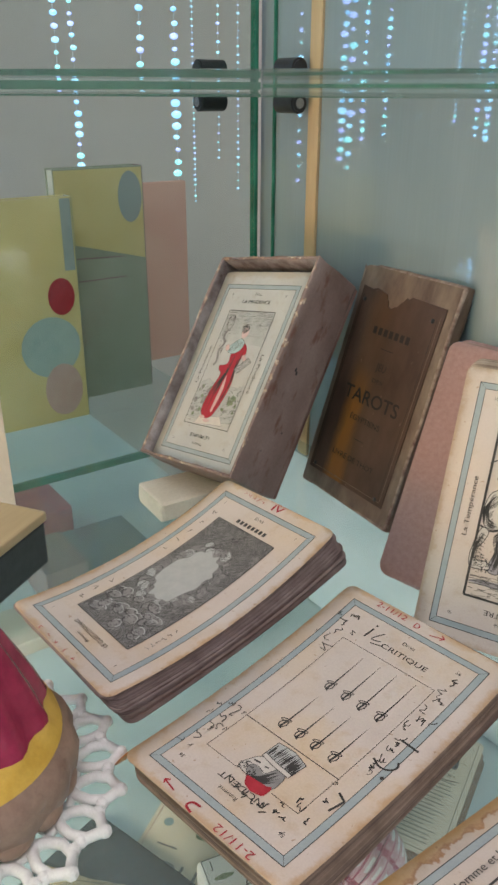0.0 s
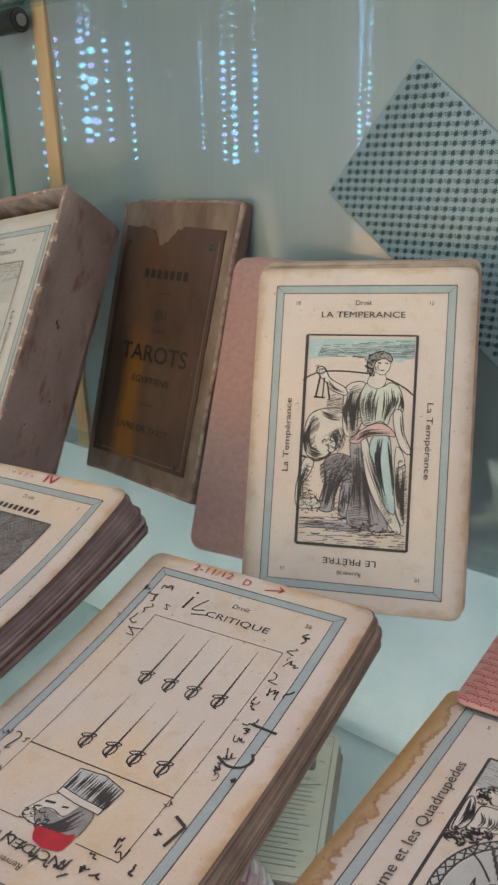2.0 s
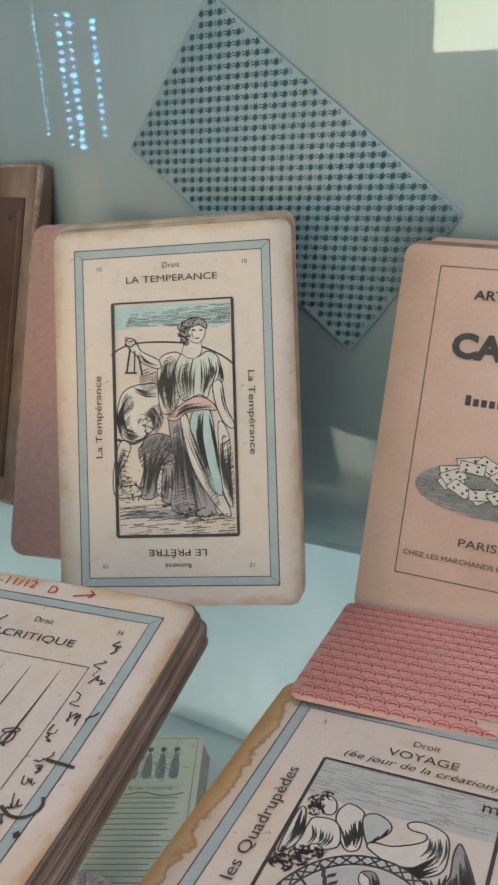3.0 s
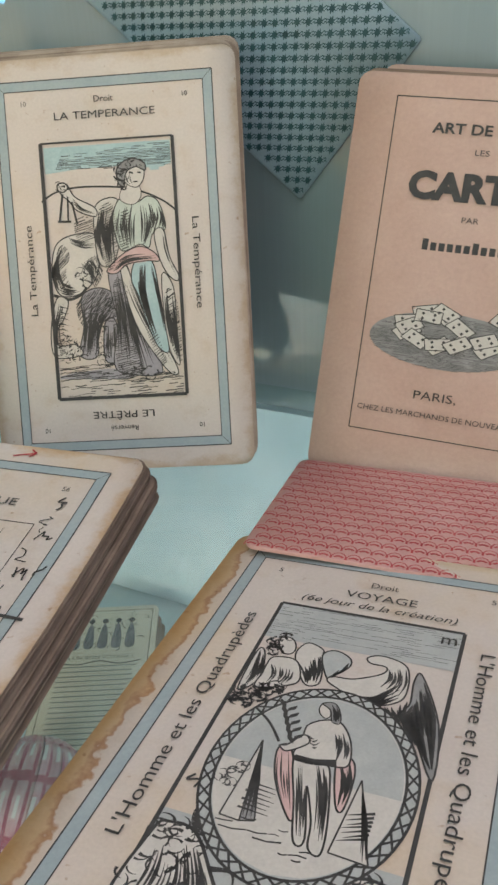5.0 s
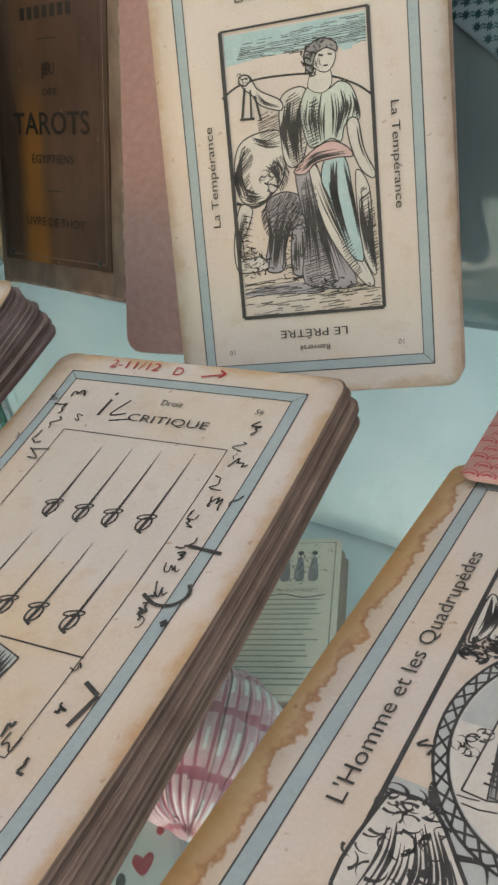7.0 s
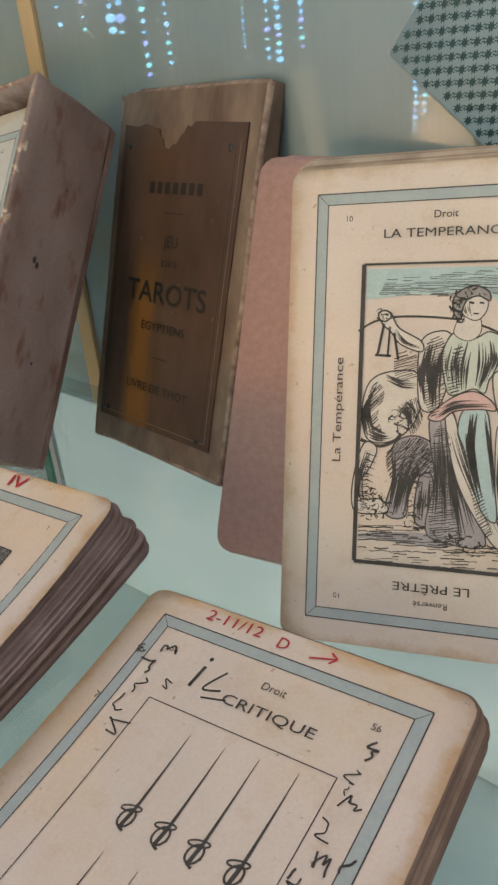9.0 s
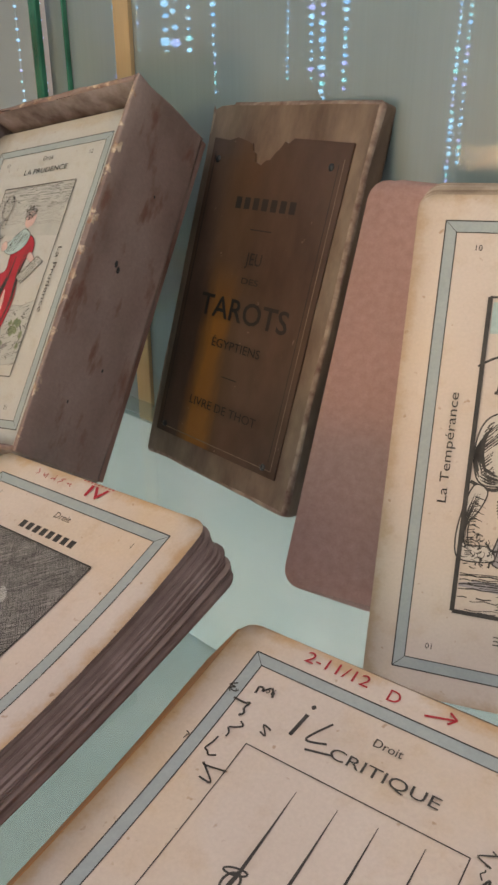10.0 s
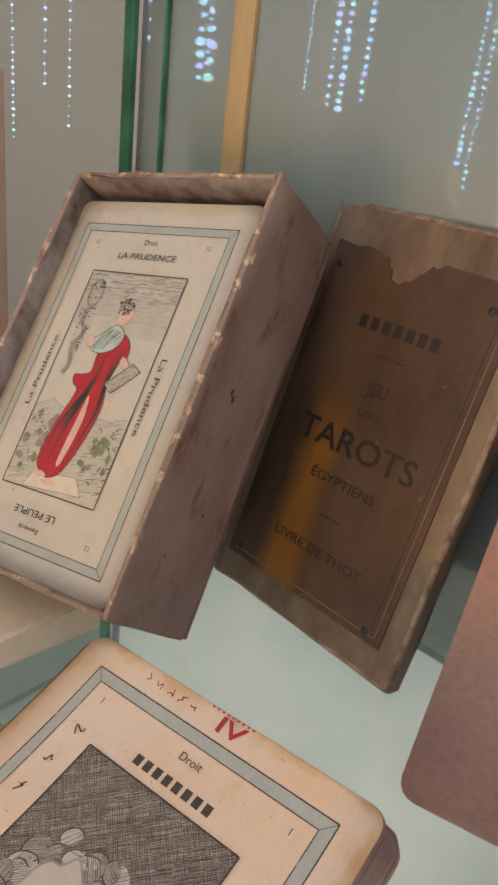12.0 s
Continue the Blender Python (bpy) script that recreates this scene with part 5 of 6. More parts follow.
rng = random.Random(31)
ink.fill([(-18.2, 16), (18.2, 14), (18.2, 33.6), (-18.2, 33.6)], "pale", 2).up()
ink.hatch([(-18.2, 20), (18.2, 18), (18.2, 33.6), (-18.2, 33.6)], 0.0, 0.6, 0.15, "grey", 0.25, 0.05, rng)
ink.hatch([(-18.2, 27), (18.2, 24), (18.2, 33.6), (-18.2, 33.6)], 0.0, 0.8, 0.18, "black", 0.5, 0.05, rng).up()
ink.shape([(-18.2, -10), (-12, -7), (-8, -9), (2, -9.5), (12, -10), (18.2, -8), (18.2, -29), (4, -31), (-18.2, -30)], "pale", "grey", 0.2, False).up()
for k in range(60):
    x, y = rng.choice((rng.uniform(-17, -6), rng.uniform(7, 17.6))), rng.uniform(-28, -12)
    ink.fill(oval(x, y, rng.uniform(0.8, 2.2), rng.uniform(0.6, 1.6), 10, rng.uniform(0, 3)), "green" if rng.random() < 0.7 else "grey").up() if k % 2 else ink.scribble(x, y, 1.4, rng.uniform(0, 3), "black", 0.22, 4, k)
ink.hatch([(-18.2, -32), (18.2, -32), (18.2, -10), (-18.2, -10)], 0.3, 1.0, 0.16, "black", 0.6, 0.2, rng).up()
ink.shape([(-8, -28.5), (8, -27.0), (12, -31.5), (-10, -33.0)], "white", "grey", 0.2, False).up()
dress = [(-1, 13.5), (4, 15.0), (7.6, 12.0), (8.2, 7.5), (6.0, 6.0), (5.4, 0), (6.6, -8), (5.0, -18), (1.5, -27), (-3.5, -29), (-8.5, -25), (-7.6, -14), (-5.0, -4), (-7.5, -1.5), (-8.2, 1.0), (-5.0, 1.5), (-2.5, 3.0), (-2.8, 8.0)]
ink.shape(dress, "red", "black", 0.25)
ink.flow([(-2, 12), (-1, 0), (-6.5, -14), (-8, -24)], [(3, 12), (1, 0), (-2.5, -14), (-4, -28)], 9, 0.55, "black", 81)
ink.flow([(4, 13), (4, 2), (4.5, -10), (0, -26)], [(7.6, 10), (5.4, 1), (6, -10), (3, -22)], 7, 0.5, "black", 82)
ink.up().shape([(0.5, -4), (2, -12), (0.5, -24), (-1.2, -24), (-0.4, -12)], "pink", None)
ink.up().shape([(-2.6, 15.8), (0.5, 17.4), (4.0, 15.0), (3.0, 11.0), (-1.5, 8.5), (-6.0, 9.0), (-8.0, 12.0), (-6.0, 13.0)], "teal", "black", 0.25).hatch(smooth([(-2.6, 15.8), (3.0, 15.0), (2.0, 11.0), (-6.0, 9.5)]), 1.0, 0.6, 0.25, "black", 0.3, 0.2, rng)
ink.up().shape([(-9.4, 12.4), (-7.4, 13.4), (-6.0, 10.8), (-8.2, 9.8)], "pink", "grey", 0.2).shape([(7.2, 8.6), (10.5, 6.2), (12.0, 4.6), (10.6, 4.2), (6.6, 6.4)], "pink", "grey", 0.2)
ink.shape([(4.0, 0.0), (11.5, 7.0), (15.2, 5.0), (7.6, -2.4)], "pale", "black", 0.25, False, (0.75, 0.5, 0.16, "black", 0.1))
ink.up().fill(oval(1.6, 20.8, 2.6, 3.2, 16), "pink").fill(oval(0.8, 23.2, 3.0, 2.2, 16), "grey").up().curls(oval(0.8, 23.2, 3.0, 2.2, 16), 12, 0.8, 0.45, 83).up()
ink.line(oval(-13.2, 26.4, 2.6, 4.4, 20), 0.7, "grey", True).line(smooth([(-13.0, 22.0), (-14.6, 18.0), (-11.8, 14.0), (-14.0, 9.0), (-12.2, 4.0), (-13.4, 0.5)], False), 1.5, "grey").up().curls([(-16, 31), (-10.5, 31), (-11, 8), (-15.5, 8)], 16, 0.9, 0.35, 84)
ink.up().fill(oval(-1.5, -30.2, 3.2, 1.0, 14), "pink").fill(oval(-5.5, -28.6, 2.8, 0.9, 14), "pink").line(q, 0.3, "black", True)
ink.lay(inner)

# a pale block under the box and the box lid beside it
BLOCK = mottled("cream_painted_block", (0.66, 0.57, 0.44), (0.74, 0.66, 0.54), 40, 600, 0.6, 0.2)
solid("support_block", worn(block(0.044, 0.030, 0.0105, 0.0018), 0.0002, 3), BLOCK, axes((-0.0345, 0.3775, 0.0052), (0.83, 0.5, 0), (-0.5, 0.83, 0)), "cream block propping the card box on the shelf", "block")
AT_LID = axes((0.0643, 0.3808, 0.0628), (0.506, -0.862, 0.016), (0.258, 0.169, 0.951))
lid = thing("box_lid", AT_LID, "dark brown worn box lid with torn label, leaning upright", "box lid")
LW, LH, LD = 0.0742, 0.1250, 0.0075
bm = worn(block(LW, LH, LD, 0.0014, (0, 0, -LD / 2), seg=3), 0.00028, 5, 6)
for f in bm.faces:
    c = f.calc_center_median()
    f.smooth = True
    f.material_index = 1 if (abs(c.x) > LW / 2 - 0.0022 or abs(c.y) > LH / 2 - 0.0022) and c.z > -0.002 else 0
part("lid_body", bm, [LID_PAPER, LID_RIM], lid)
out = [(-32.5, -53.0), (30.0, -52.6), (31.0, 50.2), (6.5, 51.0), (4.2, 49.4), (2.5, 50.0), (0.6, 47.4), (-0.5, 46.8), (-2.6, 44.2), (-4.5, 43.9), (-6.4, 42.4), (-9.5, 43.4), (-10.2, 46.0), (-11.6, 46.8), (-12.4, 49.0), (-14.5, 49.6), (-20.0, 50.8), (-24.0, 49.8), (-32.0, 50.6)]
bm = bmesh.new()
f = bm.faces.new([bm.verts.new((x / 1000, y / 1000, 0)) for x, y in out])
g = bmesh.ops.extrude_face_region(bm, geom=[f])
bmesh.ops.translate(bm, vec=(0, 0, 0.0007), verts=[v for v in g["geom"] if isinstance(v, bmesh.types.BMVert)])
bmesh.ops.recalc_face_normals(bm, faces=bm.faces)
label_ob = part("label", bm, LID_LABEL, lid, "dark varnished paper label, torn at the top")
INK["print"] = mottled("faded_black_print", (0.008, 0.006, 0.006), (0.016, 0.012, 0.01), 300, 1500, 0.6, 0.05)
INK["rule"] = mottled("rubbed_rule", (0.12, 0.085, 0.055), (0.2, 0.15, 0.1), 300, 1500, 0.6, 0.05)
ink = Ink(lambda x, y: 0.0007)
ink.line([(-30.3, -50.8), (27.8, -50.4), (28.8, 45.5)], 0.35, "rule").line([(-30.3, -50.8), (-30.0, 46.0)], 0.3, "print").line([(26.0, -48.0), (27.0, 44.0)], 0.25, "print")
for k in range(7):
    ink.fill([(-14.5 + 4.2 * k, 28.2), (-11.8 + 4.2 * k, 28.2), (-11.8 + 4.2 * k, 32.0), (-14.5 + 4.2 * k, 32.0)], "print", 5)
ink.text("JEU", 0.3, 12.5, 4.0, 0, "print", 7.5).text("DES", 0.3, 5.4, 2.0, 0, "print", 8.0).text("TAROTS", 0.0, -5.0, 7.4, 0, "print", 43, 0.0, 0.12).text("ÉGYPTIENS", 0.2, -16.5, 3.0, 0, "print", 24).text("LIVRE DE THOT", 0.0, -38.0, 3.0, 0, "print", 34)
ink.line([(-5, 22.0), (5, 22.0)], 0.35, "print").line([(-4, -27.0), (4, -27.0)], 0.35, "print")
ink.lay(label_ob, "lettering")
for x, y in ((-28.3, 43.6), (24.1, 43.1), (24.1, -50.1), (-28.3, -50.1)):
    bm = bmesh.new()
    bmesh.ops.create_uvsphere(bm, u_segments=14, v_segments=8, radius=0.0012, matrix=Matrix.Translation((x / 1000, y / 1000, 0.0007)) @ Matrix.Diagonal((1, 1, 0.5, 1)))
    part("nail", bm, BLACK, lid)

# the pink booklet behind the leaning pack
AT_PINK = axes((0.0595, 0.3102, 0.0), (0.800, -0.600, 0.0), (0.2817, 0.2466, 0.93)) @ pose(0, 0, 0, 0, 0, -3.6)
pink = thing("booklet", AT_PINK, "dusty pink card-covered booklet leaning behind the card pack", "booklet")
bm = bmesh.new()
leaf(bm, 0.081, 0.112, 0.005, 0, 0.0009, 0, 0, flat, 6, 2, lambda p: p + Vector((0.0405, 0.056, -0.0009)))
part("cover", bm, PINK_BOARD, pink)
bm = bmesh.new()
for k in range(6):
    leaf(bm, 0.079, 0.110, 0.004, 0, 0.0005, 0, 0, flat, 2, 1, lambda p, k=k: p + Vector((0.0407, 0.056 + 0.0003 * k, -0.0016 - 0.0007 * k)))
part("pages", bm, EDGE_PALE, pink)
bm = bmesh.new()
leaf(bm, 0.081, 0.114, 0.005, 0, 0.0009, 0, 0, flat, 2, 1, lambda p: p + Vector((0.042, 0.057, -0.007)))
part("back_cover", bm, PINK_BOARD, pink)

# the salmon paper book on how to read cards
AT_BOOK = axes((0.1410, 0.2223, 0.0015), (0.668, -0.741, -0.065), (0.286, 0.176, 0.942))
book = thing("paper_book", AT_BOOK, "old salmon paper-covered book with a black title, leaning upright", "book")
bm = bmesh.new()
leaf(bm, 0.066, 0.1035, 0.003, -0.0005, 0, 0, 0, flat, 8, 4, lambda p: p + Vector((0.033, 0.0518, 0)))
part("cover", bm, SALMON, book)
bm = bmesh.new()
rng = random.Random(17)
for k in range(8):
    leaf(bm, 0.065, 0.1025, 0.003, -0.0004, 0, 0, 0, flat, 2, 1, lambda p, k=k, d=rng.gauss(0, 0.0002): p + Vector((0.033 + d, 0.0522 + d + 0.0003 * k, -0.0006 - 0.0006 * k)))
part("pages", bm, EDGE_PALE, book)
bm = bmesh.new()
leaf(bm, 0.072, 0.106, 0.003, -0.0006, 0, 0, 0, flat, 2, 1, lambda p: p + Vector((0.041, 0.0538, -0.0058)))
part("back_cover", bm, SALMON, book)
ink = Ink()
ink.line([(10.2, 12.9), (10.2, 98.1), (56.0, 98.1), (56.0, 12.9)], 0.28, "black", True)
ink.text("ART DE TIRER", 33.5, 91.0, 2.5, 0, "black", 27, 0.0, 0.08).text("LES", 33, 85.8, 1.4, 0, "black", 3.5).text("CARTES", 33.2, 77.0, 6.4, 0, "black", 34, 0.0, 0.45).text("PAR", 32.8, 69.6, 1.4, 0, "black", 4.2)
for k in range(11):
    ink.fill([(22.0 + 2.1 * k, 61.6), (23.5 + 2.1 * k, 61.6), (23.5 + 2.1 * k, 63.6 + (0.8 if k in (0, 6) else 0)), (22.0 + 2.1 * k, 63.6 + (0.8 if k in (0, 6) else 0))], "black", 3)
ink.text("PARIS,", 31.5, 24.2, 2.3, 0, "black", 11).text("CHEZ LES MARCHANDS DE NOUVEAUTÉS", 33.2, 19.0, 1.5, 0, "black", 43)
ink.fill(oval(32, 39, 20, 7.4, 30), "grey").up().hatch(oval(32, 38.5, 20, 7.0, 30), 0.0, 0.5, 0.16, "black", 0.25, 0.05, random.Random(3))
rng = random.Random(40)
for k in range(16):
    x, y, a = 32 + rng.uniform(-14, 14), 41 + rng.uniform(-3.5, 5.5), rng.uniform(-0.9, 0.9)
    c, s = math.cos(a), math.sin(a)
    q = [(x + u * c - v * s, y + (u * s + v * c) * 0.7) for u, v in ((-3.4, -2.2), (3.4, -2.2), (3.4, 2.2), (-3.4, 2.2))]
    ink.up().fill(q, "white", 1).up().line(q, 0.24, "black", True)
    for u, v in ((-1.5, 0.9), (1.5, 0.9), (-1.5, -0.9), (1.5, -0.9)):
        ink.fill(oval(x + u * c - v * s, y + (u * s + v * c) * 0.7, 0.5, 0.42, 8), "black", 0.4)
ink.lay(book)

# the card with a red pattern under the book, and the blue patterned card on the panel
RED_BASE = mottled("faded_rose_paper", (0.56, 0.30, 0.26), (0.63, 0.37, 0.33), 60, 900, 0.6, 0.1)
INK["rose"] = mottled("red_pattern_ink", (0.45, 0.05, 0.06), (0.55, 0.09, 0.09), 200, 1500, 0.6, 0.05)
INK["deep"] = mottled("deep_teal_pattern_ink", (0.020, 0.075, 0.085), (0.035, 0.105, 0.115), 200, 1500, 0.6, 0.05)
AT_RED = axes((0.1035, 0.1870, 0.0135), (0.668, -0.741, 0.0), (0.0370, 0.0310, -0.0080))
red = thing("patterned_card", AT_RED, "rose-red card with a fine scale pattern under the book's foot", "card")
part("card", leaf(bmesh.new(), 0.070, 0.052, 0.003, -0.0008, 0, 0, 0, flat, 2, 2, lambda p: p + Vector((0.0335, 0.0225, 0))), RED_BASE, red)
ink = Ink()
for j in range(14):
    for i in range(22):
        x, y = 0.2 + 3.2 * i + (1.6 if j % 2 else 0), -2.2 + 3.7 * j
        if -0.5 < x < 67.5:
            ink.line([(x + 1.55 * math.cos(a), y + 2.1 * math.sin(a) - 0.4) for a in (-0.3, 0.3, 0.9, 1.57, 2.24, 2.84, 3.44)], 0.26, "rose")
            ink.line([(x + 0.95 * math.cos(a), y + 0.75 * math.sin(a) - 0.5) for a in (0.2, 0.9, 1.57, 2.24, 2.94)], 0.62, "rose")
ink.lay(red, "pattern")
BLUE_BASE = mottled("pale_blue_grey_card", (0.22, 0.315, 0.37), (0.30, 0.39, 0.44), 30, 900, 0.5, 0.1)
c261 = on_right(0.2612, 0.1156, 0.0012)
AT_BLUE = c261 @ pose(0, 0, 0, 0, 0, -38.8)
blue = thing("patterned_card", AT_BLUE, "blue-grey card with a dark teal star pattern, fixed on the panel", "card")
part("card", leaf(bmesh.new(), 0.1012, 0.0543, 0.001, -0.0008, 0, 0, 0, flat, 2, 2), BLUE_BASE, blue)
ink = Ink()
t45 = radians(38.8)
for i in range(-17, 18):
    for j in range(-20, 21):
        u, v = i * 3.25 + 0.27 * j, j * 2.95
        x, y = u * math.cos(t45) - v * math.sin(t45), u * math.sin(t45) + v * math.cos(t45)
        if abs(x) < 49.8 and abs(y) < 26.4:
            ink.fill(oval(x, y, 0.8, 0.8, 10), "deep", 0.4)
            for k in range(8):
                a = t45 + k * math.pi / 4
                arm = [(x + r * math.cos(a + w), y + r * math.sin(a + w)) for r, w in ((0.25, -0.7), (0.9, -0.05), (1.5, 0.4), (0.95, 0.45), (0.3, 0.6))]
                if max(abs(p[0]) for p in arm) < 50.4 and max(abs(p[1]) for p in arm) < 27.0:
                    ink.fill(arm, "deep", 0.4)
            for sx in (-1, 1):
                q = (x + 1.65 * math.cos(t45) + sx * 0.36 * math.sin(t45), y + 1.65 * math.sin(t45) - sx * 0.36 * math.cos(t45))
                if abs(q[0]) < 50 and abs(q[1]) < 26.6:
                    ink.line([(q[0] + 0.35 * math.cos(b), q[1] + 0.35 * math.sin(b)) for b in (0, 1.2, 2.4, 3.6)], 0.26, "deep")
ink.lay(blue, "pattern")

# ---- under the glass ----
BZ = -0.115


DULL_CREAM = mottled("dull_cream_card", (0.74, 0.62, 0.47), (0.84, 0.73, 0.57), 60, 700, 0.6, 0.2)


def small_pack(at, label):
    t = thing("small_card_pack", at, label, "card deck")
    bm = bmesh.new()
    r = random.Random(2)
    for k in range(9):
        leaf(bm, 0.042, 0.078, 0.003, 0, 0.0009, 0, 0, flat, 2, 1, lambda p, k=k, d=r.gauss(0, 0.0006): p + Vector((d, d - 0.009, 0.0013 * k)))
    part("card_stack", bm, EDGE_PALE, t)
    part("top_card", leaf(bmesh.new(), 0.042, 0.078, 0.003, 0, 0.0005, 0, 1, flat, 4, 2, lambda p: p + Vector((0, -0.009, 0.0118))), [DULL_CREAM, EDGE_PALE], t)
    ink = Ink(lambda x, y: 0.0123)
    ink.line([(-18.6, -45.6), (18.6, -45.6), (18.6, 27.6), (-18.6, 27.6)], 0.25, "black", True)
    ink.curls([(-16, 4), (16, 4), (16, 26), (-16, 26)], 24, 1.8, 0.4, 24).up()
    for k in range(5):
        x = -11 + 5.4 * k
        ink.fill(smooth([(x - 1.6, 7), (x - 1.2, 16), (x, 20), (x + 1.4, 16), (x + 2.0, 7)]), "mauve").up().hatch(smooth([(x - 1.6, 7), (x - 1.2, 16), (x, 20), (x + 1.4, 16), (x + 2.0, 7)]), 1.2, 0.7, 0.4, "black", 0.2, 0.2, r).fill(oval(x, 21.4, 1.2, 1.5, 12), "black")
    ink.text("A UN BON VOYAGE !", 0, 1.2, 1.7, 0, "black", 26)
    for k in range(17):
        ink.line([(-15, -3.4 - 2.4 * k), (15 - r.uniform(0, 8), -3.4 - 2.4 * k)], 0.5, "grey")
    ink.line(smooth([(-16, -1), (-8, -2.2), (0, -0.6), (8, -2.4), (16, -1)], False), 0.5)
    ink.lay(t)
    return t


small_pack(axes((0.089, 0.289, BZ), (0.88, -0.48, 0), (0.48, 0.88, 0)), "small cream card pack with engraved scene, below the glass")

SHELL = mottled("pink_shell", (0.66, 0.30, 0.33), (0.84, 0.58, 0.58), 160, 700, 0.22, 0.3)
RIB = mottled("dark_rose_shell_lines", (0.40, 0.06, 0.11), (0.54, 0.15, 0.19), 90, 700, 0.3, 0.3)
PALE_SHELL = mottled("white_shell_beads", (0.80, 0.66, 0.64), (0.90, 0.82, 0.80), 160, 700, 0.2, 0.2)


def sea_shell(at):
    """A rounded ribbed shell: rows of ribs that swell between dark growth lines."""
    bm = bmesh.new()
    nu, nv, rows = 128, 64, []
    for j in range(nv + 1):
        v = math.pi * j / nv
        ring = []
        for i in range(nu):
            u = 2 * math.pi * i / nu
            rib = 1 + 0.022 * math.cos(32 * u) + 0.06 * abs(math.sin(4.0 * v + 0.35 * u))
            ring.append(bm.verts.new((0.0225 * math.sin(v) * math.cos(u) * rib, 0.0262 * math.cos(v) * rib, 0.016 * math.sin(v) * math.sin(u) * rib + 0.016)))
        rows.append(ring)
    for j in range(nv):
        for i in range(nu):
            f = bm.faces.new((rows[j][i], rows[j + 1][i], rows[j + 1][(i + 1) % nu], rows[j][(i + 1) % nu]))
            f.smooth = True
            band = abs(math.sin(4.0 * math.pi * (j + 0.5) / nv + 0.35 * 2 * math.pi * i / nu))
            f.material_index = 1 if i % 4 == 2 or band < 0.25 else 2 if band > 0.85 and i % 4 == 0 else 0
    bmesh.ops.remove_doubles(bm, verts=bm.verts, dist=1e-5)
    bmesh.ops.recalc_face_normals(bm, faces=bm.faces)
    return solid("sea_shell", bm, [SHELL, RIB, PALE_SHELL], at, "pink and white ribbed sea shell with rose lines, under the glass shelf", "shell")


sea_shell(axes((0.0435, 0.236, BZ), (0.85, -0.5, 0), (0.5, 0.85, 0)))
WHITE = mottled("ivory_card_white", (0.56, 0.55, 0.52), (0.64, 0.63, 0.60), 90, 700, 0.4, 0.1)
dice = thing("card_cube", axes((-0.006, 0.2245, BZ + 0.0085), (0.92, 0.38, 0), (-0.38, 0.92, 0)), "small white block printed with playing cards, under the glass shelf", "card block")
part("cube", block(0.024, 0.031, 0.017, 0.003, (0, 0, 0), seg=4), WHITE, dice)
ink = Ink(lambda x, y: 0.0085)
ink.line([(-10, -14), (10, -14), (10, 14), (-10, 14)], 0.4, "black", True).text("J", -6.5, 10.5, 3.5).text("A", 5.5, -3, 4.5).fill(oval(-3, 4, 4.5, 1.4, 16), "green").fill(smooth([(5.5, -5.5), (8.0, -8.6), (6.2, -9.4), (5.5, -11.4), (4.8, -9.4), (3.0, -8.6)]), "black").fill(smooth([(-4, -6), (-1.0, -10), (-3.4, -10.6), (-4, -13), (-4.6, -10.6), (-7, -10)]), "black")
ink.lay(dice)
heart = thing("card_cube", axes((0.016, 0.2115, BZ + 0.0075), (0.97, -0.24, 0), (0.24, 0.97, 0)), "small white block with a red heart, under the glass shelf", "card block")
part("cube", block(0.020, 0.026, 0.015, 0.003, seg=4), WHITE, heart)
ink = Ink(lambda x, y: 0.0075)
ink.fill(smooth([(0, -4), (3, 0), (2, 2.4), (0, 1.2), (-2, 2.4), (-3, 0)]), "red").fill(oval(-6, 6, 1.6, 2.2, 14), "black").fill(oval(-6, -4, 1.4, 2.0, 14), "black").fill(oval(5, 8, 1.2, 1.6, 12), "red")
ink.lay(heart)
oui = thing("oracle_card", axes((-0.0265, 0.2585, BZ + 0.001), (0.93, -0.36, 0), (0.36, 0.93, 0)), "cream oracle card with coloured print, below the glass", "card")
part("card", leaf(bmesh.new(), 0.045, 0.062, 0.002, -0.0008, 0, 0, 0, flat, 2, 2), DULL_CREAM, oui)
ink = Ink()
ink.line([(-20.5, -29), (20.5, -29), (20.5, 29), (-20.5, 29)], 0.4, "pink", True).text("OUI", 2, -20, 8.5, 0, "grey", 24).fill(oval(-12, 16, 3, 4, 14), "teal").fill(oval(-4, 10, 3, 4, 14), "red").fill(oval(-14, 4, 2.4, 2.4, 14), "teal").fill(oval(4, 2, 3, 2, 14), "green").fill(oval(2, 18, 4, 3, 14), "red").line([(-14, -8), (-4, -8)], 1.0, "grey")
ink.lay(oui)
OCHRE_CARD = mottled("ochre_old_card", (0.46, 0.35, 0.20), (0.58, 0.46, 0.29), 90, 700, 0.6, 0.2)
solid("dark_mat", block(0.085, 0.066, 0.004, 0.001), mottled("dark_grey_felt", (0.016, 0.017, 0.014), (0.035, 0.036, 0.03), 60, 900, 0.9, 0.5), axes((-0.058, 0.218, BZ + 0.002), (0.80, -0.60, 0), (0.60, 0.80, 0)), "dark grey felt mat under the glass shelf", "mat")
